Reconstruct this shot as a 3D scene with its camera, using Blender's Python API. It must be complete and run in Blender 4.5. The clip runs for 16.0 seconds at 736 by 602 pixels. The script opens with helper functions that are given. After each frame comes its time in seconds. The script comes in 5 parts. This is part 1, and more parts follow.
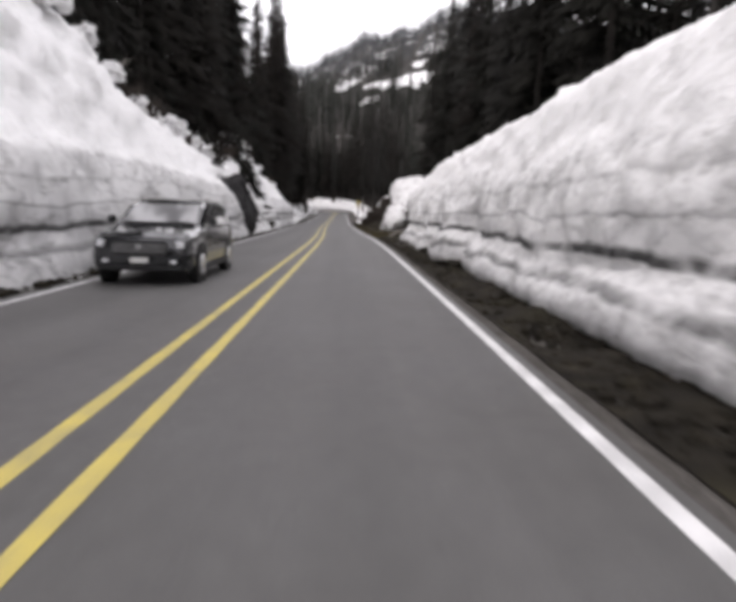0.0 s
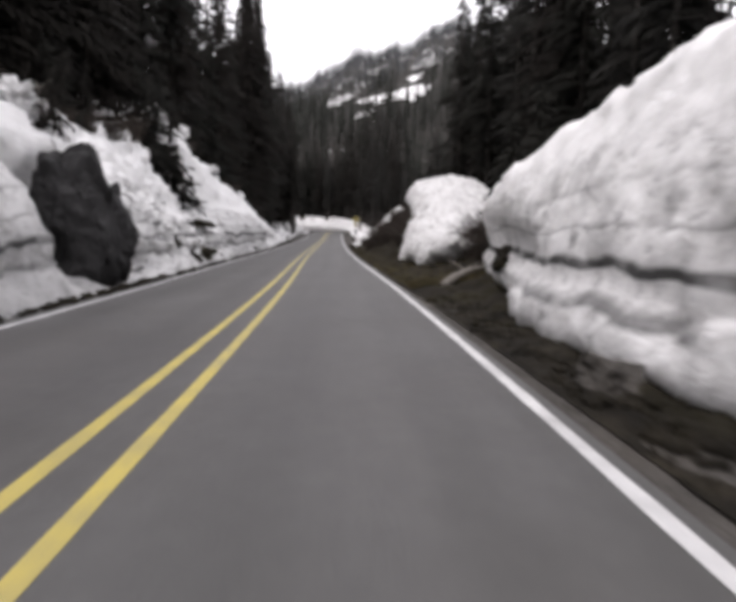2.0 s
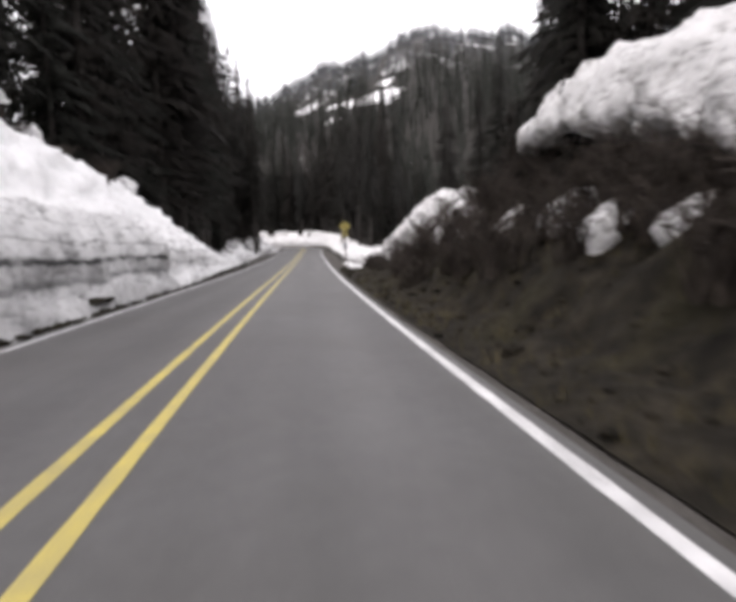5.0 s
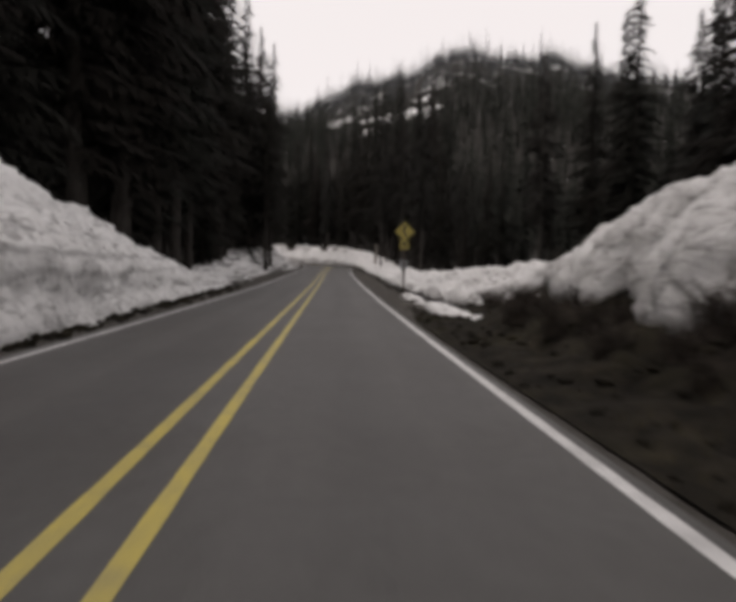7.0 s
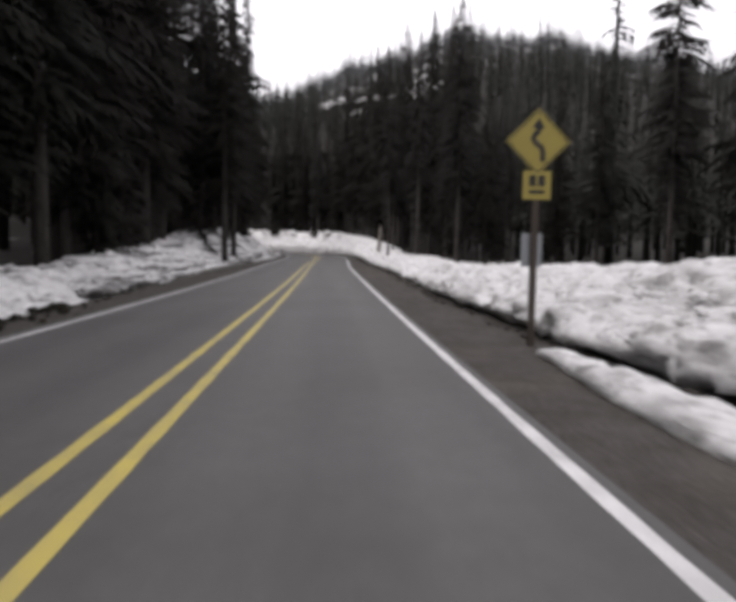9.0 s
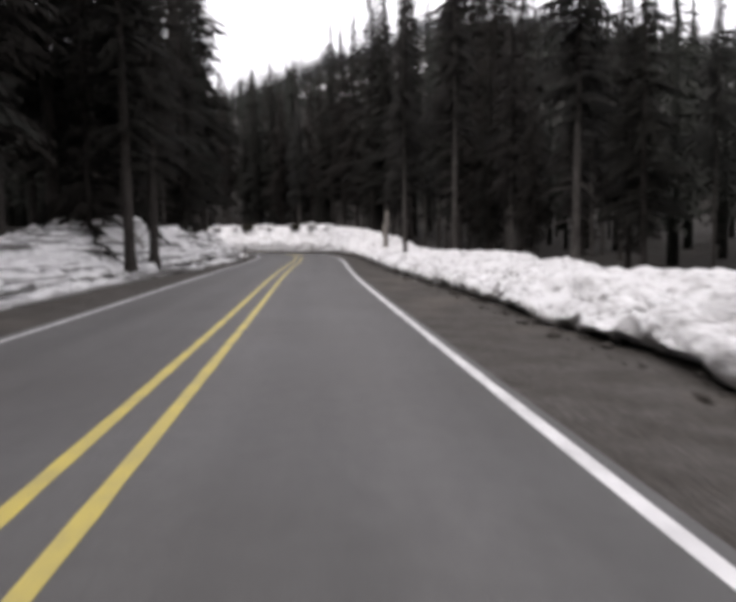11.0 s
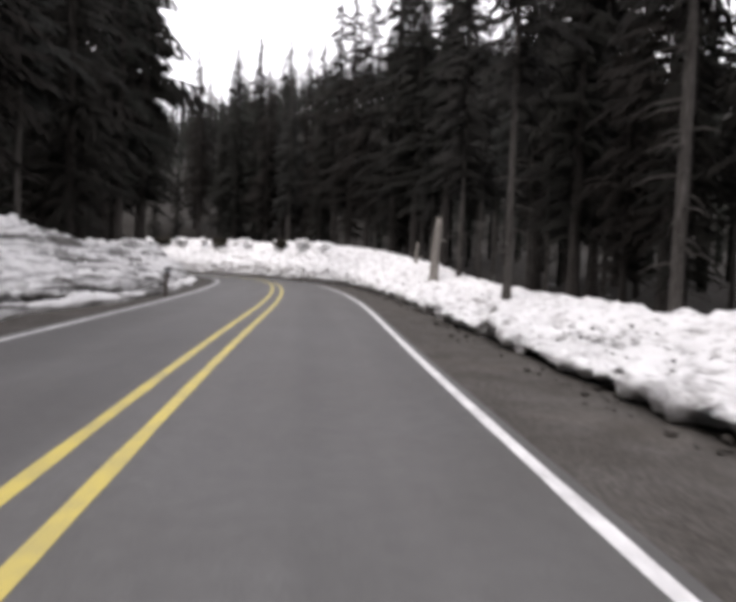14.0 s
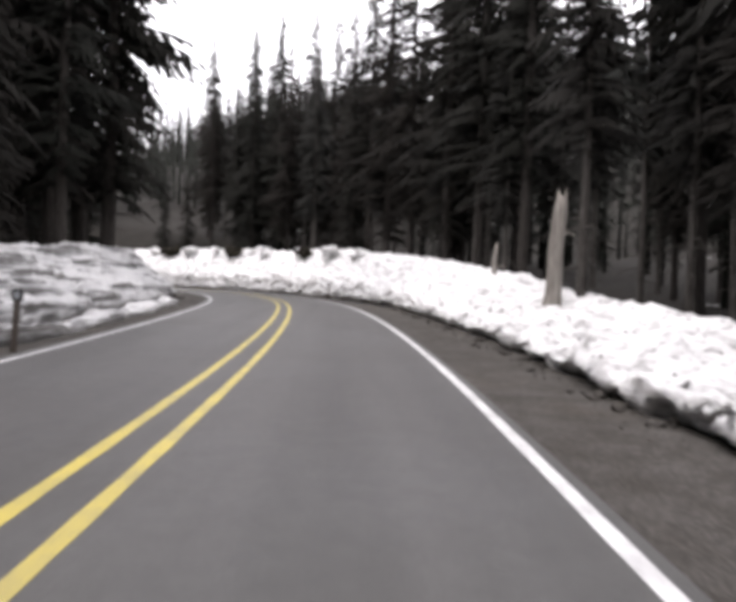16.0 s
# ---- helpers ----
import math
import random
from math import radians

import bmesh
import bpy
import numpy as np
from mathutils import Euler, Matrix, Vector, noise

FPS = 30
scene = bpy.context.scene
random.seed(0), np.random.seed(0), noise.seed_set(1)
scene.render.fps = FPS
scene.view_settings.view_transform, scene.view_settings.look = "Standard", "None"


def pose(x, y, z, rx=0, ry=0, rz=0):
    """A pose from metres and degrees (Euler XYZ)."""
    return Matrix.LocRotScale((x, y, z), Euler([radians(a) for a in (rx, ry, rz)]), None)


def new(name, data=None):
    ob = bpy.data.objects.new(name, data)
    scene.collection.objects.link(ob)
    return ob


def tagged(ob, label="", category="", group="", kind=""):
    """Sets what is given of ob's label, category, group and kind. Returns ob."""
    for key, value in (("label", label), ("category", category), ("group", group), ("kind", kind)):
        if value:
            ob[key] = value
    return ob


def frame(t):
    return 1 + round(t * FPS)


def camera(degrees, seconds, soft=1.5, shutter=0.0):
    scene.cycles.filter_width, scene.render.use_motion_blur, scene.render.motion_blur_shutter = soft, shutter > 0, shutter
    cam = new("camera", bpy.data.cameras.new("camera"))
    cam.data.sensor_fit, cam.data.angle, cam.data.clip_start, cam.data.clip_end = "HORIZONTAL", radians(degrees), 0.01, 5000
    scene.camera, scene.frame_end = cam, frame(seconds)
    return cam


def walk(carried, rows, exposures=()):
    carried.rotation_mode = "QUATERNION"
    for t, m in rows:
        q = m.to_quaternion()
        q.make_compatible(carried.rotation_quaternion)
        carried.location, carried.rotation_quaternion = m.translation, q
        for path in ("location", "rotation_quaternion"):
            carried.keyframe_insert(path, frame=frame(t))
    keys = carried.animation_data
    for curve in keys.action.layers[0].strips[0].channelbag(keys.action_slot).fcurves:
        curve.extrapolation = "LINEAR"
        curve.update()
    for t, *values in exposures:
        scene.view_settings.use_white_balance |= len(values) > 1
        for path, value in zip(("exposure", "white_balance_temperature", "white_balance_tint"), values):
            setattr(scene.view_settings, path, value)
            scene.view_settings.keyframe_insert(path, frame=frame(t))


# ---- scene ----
cam = camera(58.99, 16.0, soft=5.5, shutter=0.4)

# road: heading (degrees to the left of +y) and grade against metres along the centre line
HEADING = [(-20, -0.04), (0, -0.0), (25, 0.23), (50, 2.1), (75, 1.16), (100, 0.7), (125, 0.54), (150, 0.8), (170, -1.29), (185, 2.65), (195, 5.54), (205, 12.5), (215, 22), (230, 40), (260, 64), (300, 80), (330, 88)]
GRADE = [(-20, 0.0012), (0, -0.0003), (40, -0.0061), (80, -0.0023), (120, 0.0089), (160, 0.0246), (180, 0.021), (200, 0.014), (230, 0.011), (260, 0.011), (320, 0.011)]
S0, S1 = -60.0, 330.0
SS = np.arange(S0, S1 + 0.5, 1.0)


def smooth(a, n):
    return np.convolve(np.pad(a, n // 2, mode="edge"), np.ones(n) / n, "valid")


def table(rows, s):
    """Value at s of a table of (s, value)."""
    return float(np.interp(s, [a for a, b in rows], [b for a, b in rows]))


HD = smooth(np.radians(np.interp(SS, [a for a, b in HEADING], [b for a, b in HEADING])), 9)
GR = smooth(np.interp(SS, [a for a, b in GRADE], [b for a, b in GRADE]), 17)
CX = np.concatenate([[0], np.cumsum(-np.sin((HD[1:] + HD[:-1]) / 2))])
CY = np.concatenate([[0], np.cumsum(np.cos((HD[1:] + HD[:-1]) / 2))])
CZ = np.concatenate([[0], np.cumsum((GR[1:] + GR[:-1]) / 2)])
CX, CY, CZ = CX - CX[60], CY - CY[60], CZ - CZ[60]
CROWN = 0.016
EYE = 1.45 - 1.7 * CROWN


def road(s, d=0.0, h=0.0):
    """Place at s metres along the centre line, d metres to its right, h above the crown."""
    a = np.interp(s, SS, HD)
    x, y, z = np.interp(s, SS, CX), np.interp(s, SS, CY), np.interp(s, SS, CZ)
    return (float(x + d * np.cos(a)), float(y + d * np.sin(a)), float(z + h))


def roads(s, d, h):
    """The same for arrays."""
    a = np.interp(s, SS, HD)
    return np.stack([np.interp(s, SS, CX) + d * np.cos(a), np.interp(s, SS, CY) + d * np.sin(a), np.interp(s, SS, CZ) + h], -1)


def turn(s):
    """Degrees by which the road has turned left at s."""
    return float(np.degrees(np.interp(s, SS, HD)))


def road_coords(x, y):
    """Arrays of s, d for arrays of x, y: the nearest place on the centre line."""
    s, d = np.empty(len(x)), np.empty(len(x))
    for i in range(0, len(x), 4000):
        dx, dy = x[i:i + 4000, None] - CX[None], y[i:i + 4000, None] - CY[None]
        k = np.argmin(dx * dx + dy * dy, 1)
        a = HD[k]
        px, py = x[i:i + 4000] - CX[k], y[i:i + 4000] - CY[k]
        s[i:i + 4000] = SS[k]
        d[i:i + 4000] = np.sign(px * np.cos(a) + py * np.sin(a)) * np.hypot(px, py)
    return s, d


# seconds, metres along, metres right of the centre, yaw, pitch, roll
ROWS = [
    (0.0, 0.00, 1.55, -1.62, -7.75, -1.68),
    (0.5, 6.33, 1.56, -1.61, -8.20, -2.26),
    (1.0, 12.31, 1.61, -2.84, -7.37, -1.09),
    (1.5, 18.12, 1.61, -2.17, -7.31, -0.64),
    (2.0, 24.18, 1.53, -2.08, -6.07, -0.91),
    (2.5, 30.21, 1.55, -1.39, -7.70, 0.04),
    (3.0, 35.65, 1.55, -1.42, -9.86, 0.56),
    (3.5, 40.87, 1.52, -2.01, -6.43, -0.59),
    (4.0, 46.02, 1.49, -1.66, -5.40, 0.44),
    (4.5, 51.23, 1.37, -3.12, -7.89, -0.46),
    (4.7, 53.33, 1.42, -4.29, -6.25, 2.07),
    (6.8, 79.39, 1.24, -3.35, -2.31, 0.51),
    (7.0, 81.74, 1.18, -2.35, -2.90, -1.39),
    (7.5, 87.52, 1.22, -0.88, -2.36, -2.69),
    (8.0, 93.40, 1.34, 0.15, -4.03, -3.35),
    (8.5, 99.41, 1.43, 0.16, -1.18, -3.15),
    (8.7, 101.77, 1.50, -1.94, -3.28, -2.03),
    (10.8, 126.40, 1.53, -3.73, -4.92, 1.64),
    (11.0, 128.50, 1.46, -4.24, -4.25, 0.87),
    (11.5, 133.66, 1.30, -5.85, -3.34, -1.18),
    (12.0, 138.53, 1.38, -3.99, -3.10, -0.88),
    (12.5, 142.78, 1.40, -3.83, -3.44, -0.61),
    (13.0, 146.35, 1.49, -4.08, -3.74, 0.08),
    (13.5, 149.77, 1.57, -2.86, -3.14, 0.21),
    (14.0, 152.90, 1.48, -5.13, -1.91, -2.21),
    (14.5, 156.44, 1.67, -2.64, -0.89, -1.46),
    (15.0, 159.35, 1.71, -3.02, -0.32, -2.50),
    (15.5, 163.14, 1.74, -2.72, -1.88, -1.44),
    (16.0, 166.28, 1.71, -2.24, -0.97, -1.76),
]
# stops, kelvin, tint
LIGHT = [(0.0, -0.24), (1.0, -0.3), (2.0, -0.26), (2.5, -0.12), (3.0, -0.08), (3.5, 0.06), (4.7, 0.1), (6.8, -1.25), (7.0, -1.22), (7.5, -1.1), (8.0, -0.97), (8.5, -0.65), (8.7, -0.6), (10.8, -0.32), (11.0, -0.28), (11.5, -0.38), (12.0, -0.1), (13.0, -0.08), (14.0, 0.02), (14.5, 0.15), (15.0, 0.22), (16.0, 0.28)]
walk(cam, [(t, pose(*road(s, d, EYE), 90 + p, r, yw)) for t, s, d, yw, p, r in ROWS],
     exposures=[(t, e, 7100 if 6 < t < 8.2 else 6650, 17) for t, e in LIGHT])

# ---- world: a bright overcast sky and a wide, weak sun ----
world = bpy.data.worlds.new("overcast_sky")
scene.world = world
world.use_nodes = True
wn = world.node_tree
bg = wn.nodes["Background"]
sky = wn.nodes.new("ShaderNodeTexSky")
sky.sky_type, sky.sun_disc, sky.sun_elevation, sky.sun_rotation = "NISHITA", False, radians(48), radians(255)
veil = wn.nodes.new("ShaderNodeMix")
veil.data_type = "RGBA"
veil.inputs[0].default_value = 0.9
veil.inputs[7].default_value = (8.6, 8.7, 8.9, 1)
wn.links.new(sky.outputs[0], veil.inputs[6])
wn.links.new(veil.outputs[2], bg.inputs["Color"])
bg.inputs["Strength"].default_value = 0.25
sun = new("sun", bpy.data.lights.new("sun", "SUN"))
sun.data.energy, sun.data.angle, sun.data.color = 1.4, radians(40), (1, 0.97, 0.93)
sun.rotation_euler = (radians(28), 0, radians(-60))

# ---- materials ----


class Mat:
    """A small builder of node materials on object coordinates."""

    def __init__(self, name, rough=0.8, spec=0.3):
        self.m = bpy.data.materials.new(name)
        self.m.use_nodes = True
        self.t = self.m.node_tree
        self.b = self.t.nodes["Principled BSDF"]
        self.b.inputs["Roughness"].default_value = rough
        self.b.inputs["Specular IOR Level"].default_value = spec
        self.co = self.t.nodes.new("ShaderNodeTexCoord").outputs["Object"]

    def link(self, a, b):
        self.t.links.new(a, b)

    def scaled(self, sx, sy, sz):
        n = self.t.nodes.new("ShaderNodeMapping")
        n.inputs["Scale"].default_value = (sx, sy, sz)
        self.link(self.co, n.inputs["Vector"])
        return n.outputs[0]

    def noise(self, scale, detail=4, rough=0.55, co=None, distort=0.0):
        n = self.t.nodes.new("ShaderNodeTexNoise")
        n.inputs["Scale"].default_value, n.inputs["Detail"].default_value = scale, detail
        n.inputs["Roughness"].default_value, n.inputs["Distortion"].default_value = rough, distort
        self.link(co or self.co, n.inputs["Vector"])
        return n.outputs["Fac"]

    def ramp(self, fac, *stops):
        n = self.t.nodes.new("ShaderNodeValToRGB")
        e = n.color_ramp.elements
        while len(e) < len(stops):
            e.new(0.5)
        for k, (p, c) in zip(e, stops):
            k.position, k.color = p, (*c, 1) if len(c) == 3 else c
        self.link(fac, n.inputs[0])
        return n.outputs[0]

    def mix(self, fac, a, b, how="MIX"):
        n = self.t.nodes.new("ShaderNodeMix")
        n.data_type, n.blend_type = "RGBA", how
        for sock, v in ((n.inputs[0], fac), (n.inputs[6], a), (n.inputs[7], b)):
            if hasattr(v, "links"):
                self.link(v, sock)
            elif isinstance(v, tuple):
                sock.default_value = (*v, 1)
            else:
                sock.default_value = v
        return n.outputs[2]

    def base(self, c):
        if hasattr(c, "links"):
            self.link(c, self.b.inputs["Base Color"])
        else:
            self.b.inputs["Base Color"].default_value = (*c, 1)
        return self

    def bump(self, fac, strength=0.4, dist=0.05):
        n = self.t.nodes.new("ShaderNodeBump")
        n.inputs["Strength"].default_value, n.inputs["Distance"].default_value = strength, dist
        self.link(fac, n.inputs["Height"])
        self.link(n.outputs[0], self.b.inputs["Normal"])
        return self

    def rand(self):
        return self.t.nodes.new("ShaderNodeObjectInfo").outputs["Random"]


def g(v, r=1.0, b=1.0):
    return (v * r, v, v * b)


# old layered snow of the cut walls: dirt in thin wavy strata, speckle and drip streaks
def layered(name, face, base_z, dirt=0.2, strata=1.0):
    """face: tone of the cut face below its whiter slope; base_z: height at which the layers begin; dirt: how much grit
    sits in its hollows; strata: how plain the layers are.
    """
    w = Mat(name, 0.75, 0.25)
    speck = w.noise(7.0, 5, 0.7)
    drip = w.noise(3.2, 3, 0.6, w.scaled(1.3, 1.3, 0.12))
    blotch, wave, breakup = w.noise(0.45, 4), w.noise(0.2, 4, 0.6), w.noise(0.7, 4, 0.65, w.scaled(1, 1, 0.5))
    xyz = w.t.nodes.new("ShaderNodeSeparateXYZ")
    w.link(w.co, xyz.inputs[0])
    lift = w.t.nodes.new("ShaderNodeMath")
    lift.operation = "MULTIPLY_ADD"
    lift.inputs[1].default_value, lift.inputs[2].default_value = 1.0, -0.5 - base_z
    w.link(wave, lift.inputs[0])
    level = w.t.nodes.new("ShaderNodeMath")
    w.link(xyz.outputs[2], level.inputs[0])
    w.link(lift.outputs[0], level.inputs[1])
    unit = w.t.nodes.new("ShaderNodeMath")
    unit.operation = "MULTIPLY"
    unit.inputs[1].default_value = 0.25
    w.link(level.outputs[0], unit.inputs[0])
    a = face
    # dirt strata; above 0.66 skylight on the slope is painted in as whiter snow
    bands = w.ramp(unit.outputs[0], (0.0, g(0.66 * a)), (0.095, g(0.86 * a)), (0.113, g(0.28)), (0.135, g(0.36)), (0.16, g(0.92 * a)), (0.222, g(0.86 * a)), (0.236, g(0.07)), (0.258, g(0.12)), (0.278, g(0.9 * a)),
                   (0.36, g(0.95 * a)), (0.37, g(0.5 * a)), (0.39, g(0.96 * a)), (0.50, g(0.97 * a)), (0.515, g(0.7 * a)), (0.54, g(0.98 * a)), (0.66, g(0.93 * a)), (0.70, g(0.95)), (1.0, g(0.95)))
    clean = w.ramp(unit.outputs[0], (0.66, g(0.88 * a)), (0.70, g(0.95)))
    c = w.mix(w.ramp(breakup, (0.5, g(1.0 - strata)), (0.66, g(1.0 - 0.3 * strata))), bands, clean)
    pock = w.noise(2.1, 4, 0.6, w.scaled(1, 1, 1.5), 0.3)
    fleck = w.noise(1.1, 6, 0.75, w.scaled(1.0, 1.0, 2.2), 0.6)
    top = w.ramp(unit.outputs[0], (0.62, g(1.0)), (0.74, g(0.25)))
    for fac, tone in ((0.4, w.ramp(drip, (0.36, g(0.5)), (0.5, g(1.0)))), (0.5, w.ramp(pock, (0.33, g(0.3)), (0.41, g(1.0)))), (0.45, w.ramp(speck, (0.32, g(0.45, 1.02, 0.97)), (0.44, g(1.0)))),
                      (0.3, w.ramp(blotch, (0.35, g(0.75)), (0.55, g(1.0)))), (dirt, w.ramp(fleck, (0.36, g(0.06, 1.1, 0.9)), (0.42, g(0.45)), (0.47, g(1.0))))):
        c = w.mix(w.mix(1.0, top, g(fac), "MULTIPLY"), c, tone, "MULTIPLY")
    return w.base(c).bump(w.mix(0.4, w.mix(0.5, speck, drip), pock), 1.0, 0.16).m


LAYERED = layered("layered_snow", 0.98, 0.0)
# left walls: shade on the face painted in as a lower tone, plus grit
LAYERED_GREY = layered("grey_layered_snow", 0.76, 0.05, 0.45)
LAYERED_TORN = layered("torn_layered_snow", 0.97, 0.15, 0.95, 0.7)
LAYERED_FAR = layered("far_layered_snow", 0.97, 0.35, 0.5, 0.45)

w = Mat("spring_snow", 0.7, 0.3)
speck, blotch, big = w.noise(11.0, 5, 0.7), w.noise(1.1, 4, 0.6), w.noise(0.25, 3)
c = w.ramp(blotch, (0.28, g(0.45, 1.02, 0.98)), (0.40, g(0.92)), (0.8, g(0.95)))
c = w.mix(0.4, c, w.ramp(speck, (0.33, g(0.3, 1.05, 0.93)), (0.43, g(1.0))), "MULTIPLY")
c = w.mix(0.5, c, w.ramp(big, (0.35, g(0.85)), (0.6, g(1.0))), "MULTIPLY")
pock = w.noise(3.4, 4, 0.62, w.scaled(1, 1, 1.7), 0.3)
c = w.mix(0.55, c, w.ramp(pock, (0.36, g(0.25, 1.02, 0.98)), (0.45, g(1.0))), "MULTIPLY")
crust = w.noise(1.7, 5, 0.7, w.scaled(1, 1, 2.4), 0.8)
c = w.mix(0.48, c, w.ramp(crust, (0.38, g(0.3, 1.03, 0.96)), (0.46, g(1.0))), "MULTIPLY")
w.base(c).bump(w.mix(0.4, w.mix(0.5, speck, blotch), pock), 1.0, 0.22)
SNOW = w.m

# snow thrown up by the plough: grit in streaks along the road
w = Mat("gritty_snow", 0.75, 0.25)
speck, blotch = w.noise(9.0, 5, 0.75), w.noise(1.3, 4, 0.65)
streak = w.noise(1.0, 4, 0.65, w.scaled(0.9, 0.16, 3.2), 0.4)
c = w.ramp(streak, (0.38, g(0.12, 1.04, 0.95)), (0.46, g(0.42)), (0.52, g(0.8)), (0.8, g(0.86)))
c = w.mix(0.55, c, w.ramp(blotch, (0.32, g(0.5)), (0.52, g(1.0))), "MULTIPLY")
c = w.mix(0.5, c, w.ramp(speck, (0.34, g(0.3, 1.05, 0.93)), (0.45, g(1.0))), "MULTIPLY")
w.base(c).bump(w.mix(0.5, speck, blotch), 1.0, 0.16)
GRITTY = w.m

w = Mat("worn_asphalt", 0.62, 0.35)
fine, mid, big = w.noise(160.0, 2, 0.7), w.noise(5.0, 5, 0.65), w.noise(0.35, 4)
track = w.noise(0.8, 3, 0.5, w.scaled(1.6, 0.06, 1.0))
c = w.ramp(fine, (0.30, g(0.066, 1.02)), (0.5, g(0.12, 1.01, 0.98)), (0.72, g(0.19)))
c = w.mix(0.5, c, w.ramp(mid, (0.35, g(0.72)), (0.65, g(1.0))), "MULTIPLY")
c = w.mix(0.6, c, w.ramp(big, (0.35, g(0.75, 1.03, 0.97)), (0.65, g(1.0))), "MULTIPLY")
c = w.mix(0.5, c, w.ramp(track, (0.38, g(0.72)), (0.6, g(1.0))), "MULTIPLY")
lane = w.t.nodes.new("ShaderNodeAttribute")
lane.attribute_name = "across"
wander = w.t.nodes.new("ShaderNodeMath")
wander.operation = "MULTIPLY_ADD"
wander.inputs[1].default_value = 0.14
w.link(w.noise(0.5, 3), wander.inputs[0])
w.link(lane.outputs["Fac"], wander.inputs[2])
c = w.mix(0.8, c, w.ramp(wander.outputs[0], (0.08, g(1.0)), (0.17, g(0.86)), (0.27, g(1.0)), (0.36, g(0.86)), (0.46, g(0.98)), (0.58, g(0.98)), (0.68, g(0.85)), (0.78, g(1.0)), (0.88, g(0.85)), (0.97, g(1.0))), "MULTIPLY")
w.base(c).bump(fine, 0.25, 0.006)
ASPHALT = w.m


def paint(name, col, wear):
    w = Mat(name, 0.55, 0.4)
    n, chips = w.noise(2.2, 5, 0.7), w.noise(55.0, 3, 0.7)
    c = w.mix(w.ramp(n, (0.30, g(wear)), (0.62, g(0.0))), col, g(0.16))
    c = w.mix(w.ramp(chips, (0.34, g(0.8)), (0.42, g(0.0))), c, g(0.13))
    return w.base(c).bump(chips, 0.2, 0.003).m


WHITE = paint("white_road_paint", g(0.78), 0.5)
YELLOW = paint("yellow_road_paint", (0.60, 0.49, 0.12), 0.5)

w = Mat("gravel_shoulder", 0.92, 0.2)
v = w.t.nodes.new("ShaderNodeTexVoronoi")
v.inputs["Scale"].default_value = 28.0
w.link(w.co, v.inputs["Vector"])
mid, big = w.noise(1.6, 5, 0.65), w.noise(0.3, 3)
c = w.ramp(v.outputs["Distance"], (0.0, g(0.155, 1.08, 0.92)), (0.6, g(0.06, 1.07, 0.92)))
c = w.mix(0.7, c, w.ramp(mid, (0.35, g(0.45, 1.05, 0.9)), (0.65, g(1.0))), "MULTIPLY")
c = w.mix(w.ramp(big, (0.55, g(0.0)), (0.7, g(0.35))), c, (0.16, 0.14, 0.12))
w.base(c).bump(v.outputs["Distance"], 0.5, 0.02)
GRAVEL = w.m

w = Mat("damp_earth", 0.95, 0.15)
fine, mid, big = w.noise(22.0, 5, 0.75), w.noise(2.0, 5, 0.65), w.noise(0.5, 4)
c = w.ramp(mid, (0.30, (0.013, 0.011, 0.009)), (0.52, (0.030, 0.026, 0.019)), (0.72, (0.065, 0.055, 0.04)))
c = w.mix(w.ramp(big, (0.52, g(0.0)), (0.66, g(0.5))), c, (0.046, 0.042, 0.021))
c = w.mix(0.6, c, w.ramp(fine, (0.35, g(0.4)), (0.6, g(1.0))), "MULTIPLY")
w.base(c).bump(w.mix(0.5, fine, mid), 0.9, 0.12)
EARTH = w.m

# forest floor: old snow between needle litter
w = Mat("forest_floor", 0.9, 0.2)
n1, n2, n3 = w.noise(0.22, 5, 0.65), w.noise(6.0, 4, 0.7), w.noise(0.045, 4, 0.6, w.scaled(1.0, 0.22, 0.4))
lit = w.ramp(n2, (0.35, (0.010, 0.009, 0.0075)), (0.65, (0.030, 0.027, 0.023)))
sn = w.ramp(n2, (0.3, g(0.55)), (0.5, g(0.82)))
xyz = w.t.nodes.new("ShaderNodeSeparateXYZ")
w.link(w.co, xyz.inputs[0])
high = w.t.nodes.new("ShaderNodeMapRange")
for k_, v_ in ((1, 540.0), (2, 640.0), (3, 0.0), (4, 1.0)):
    high.inputs[k_].default_value = v_
w.link(xyz.outputs[1], high.inputs[0])
fields = w.mix(0.5, n3, n1)
snowy = w.mix(high.outputs[0], w.ramp(n1, (0.66, g(0.0)), (0.70, g(1.0))), w.ramp(fields, (0.555, g(0.0)), (0.59, g(1.0))))
w.base(w.mix(snowy, lit, sn)).bump(n2, 0.5, 0.1)
FLOOR = w.m


def bark(name, low, mid, high):
    w = Mat(name, 0.95, 0.15)
    n1, n2 = w.noise(5.0, 5, 0.7, w.scaled(3, 3, 0.35)), w.noise(0.8, 3)
    c = w.ramp(n1, (0.32, low), (0.55, mid), (0.75, high))
    c = w.mix(w.ramp(n2, (0.5, g(0.0)), (0.7, g(0.6))), c, tuple(0.88 * a for a in mid))
    w.base(c).bump(n1, 1.0, 0.05)
    return w.m


BARK = bark("dark_fir_bark", (0.018, 0.016, 0.015), (0.048, 0.043, 0.039), (0.1, 0.092, 0.086))
BARK_GREY = bark("grey_conifer_bark", (0.03, 0.027, 0.025), (0.084, 0.077, 0.071), (0.17, 0.16, 0.15))

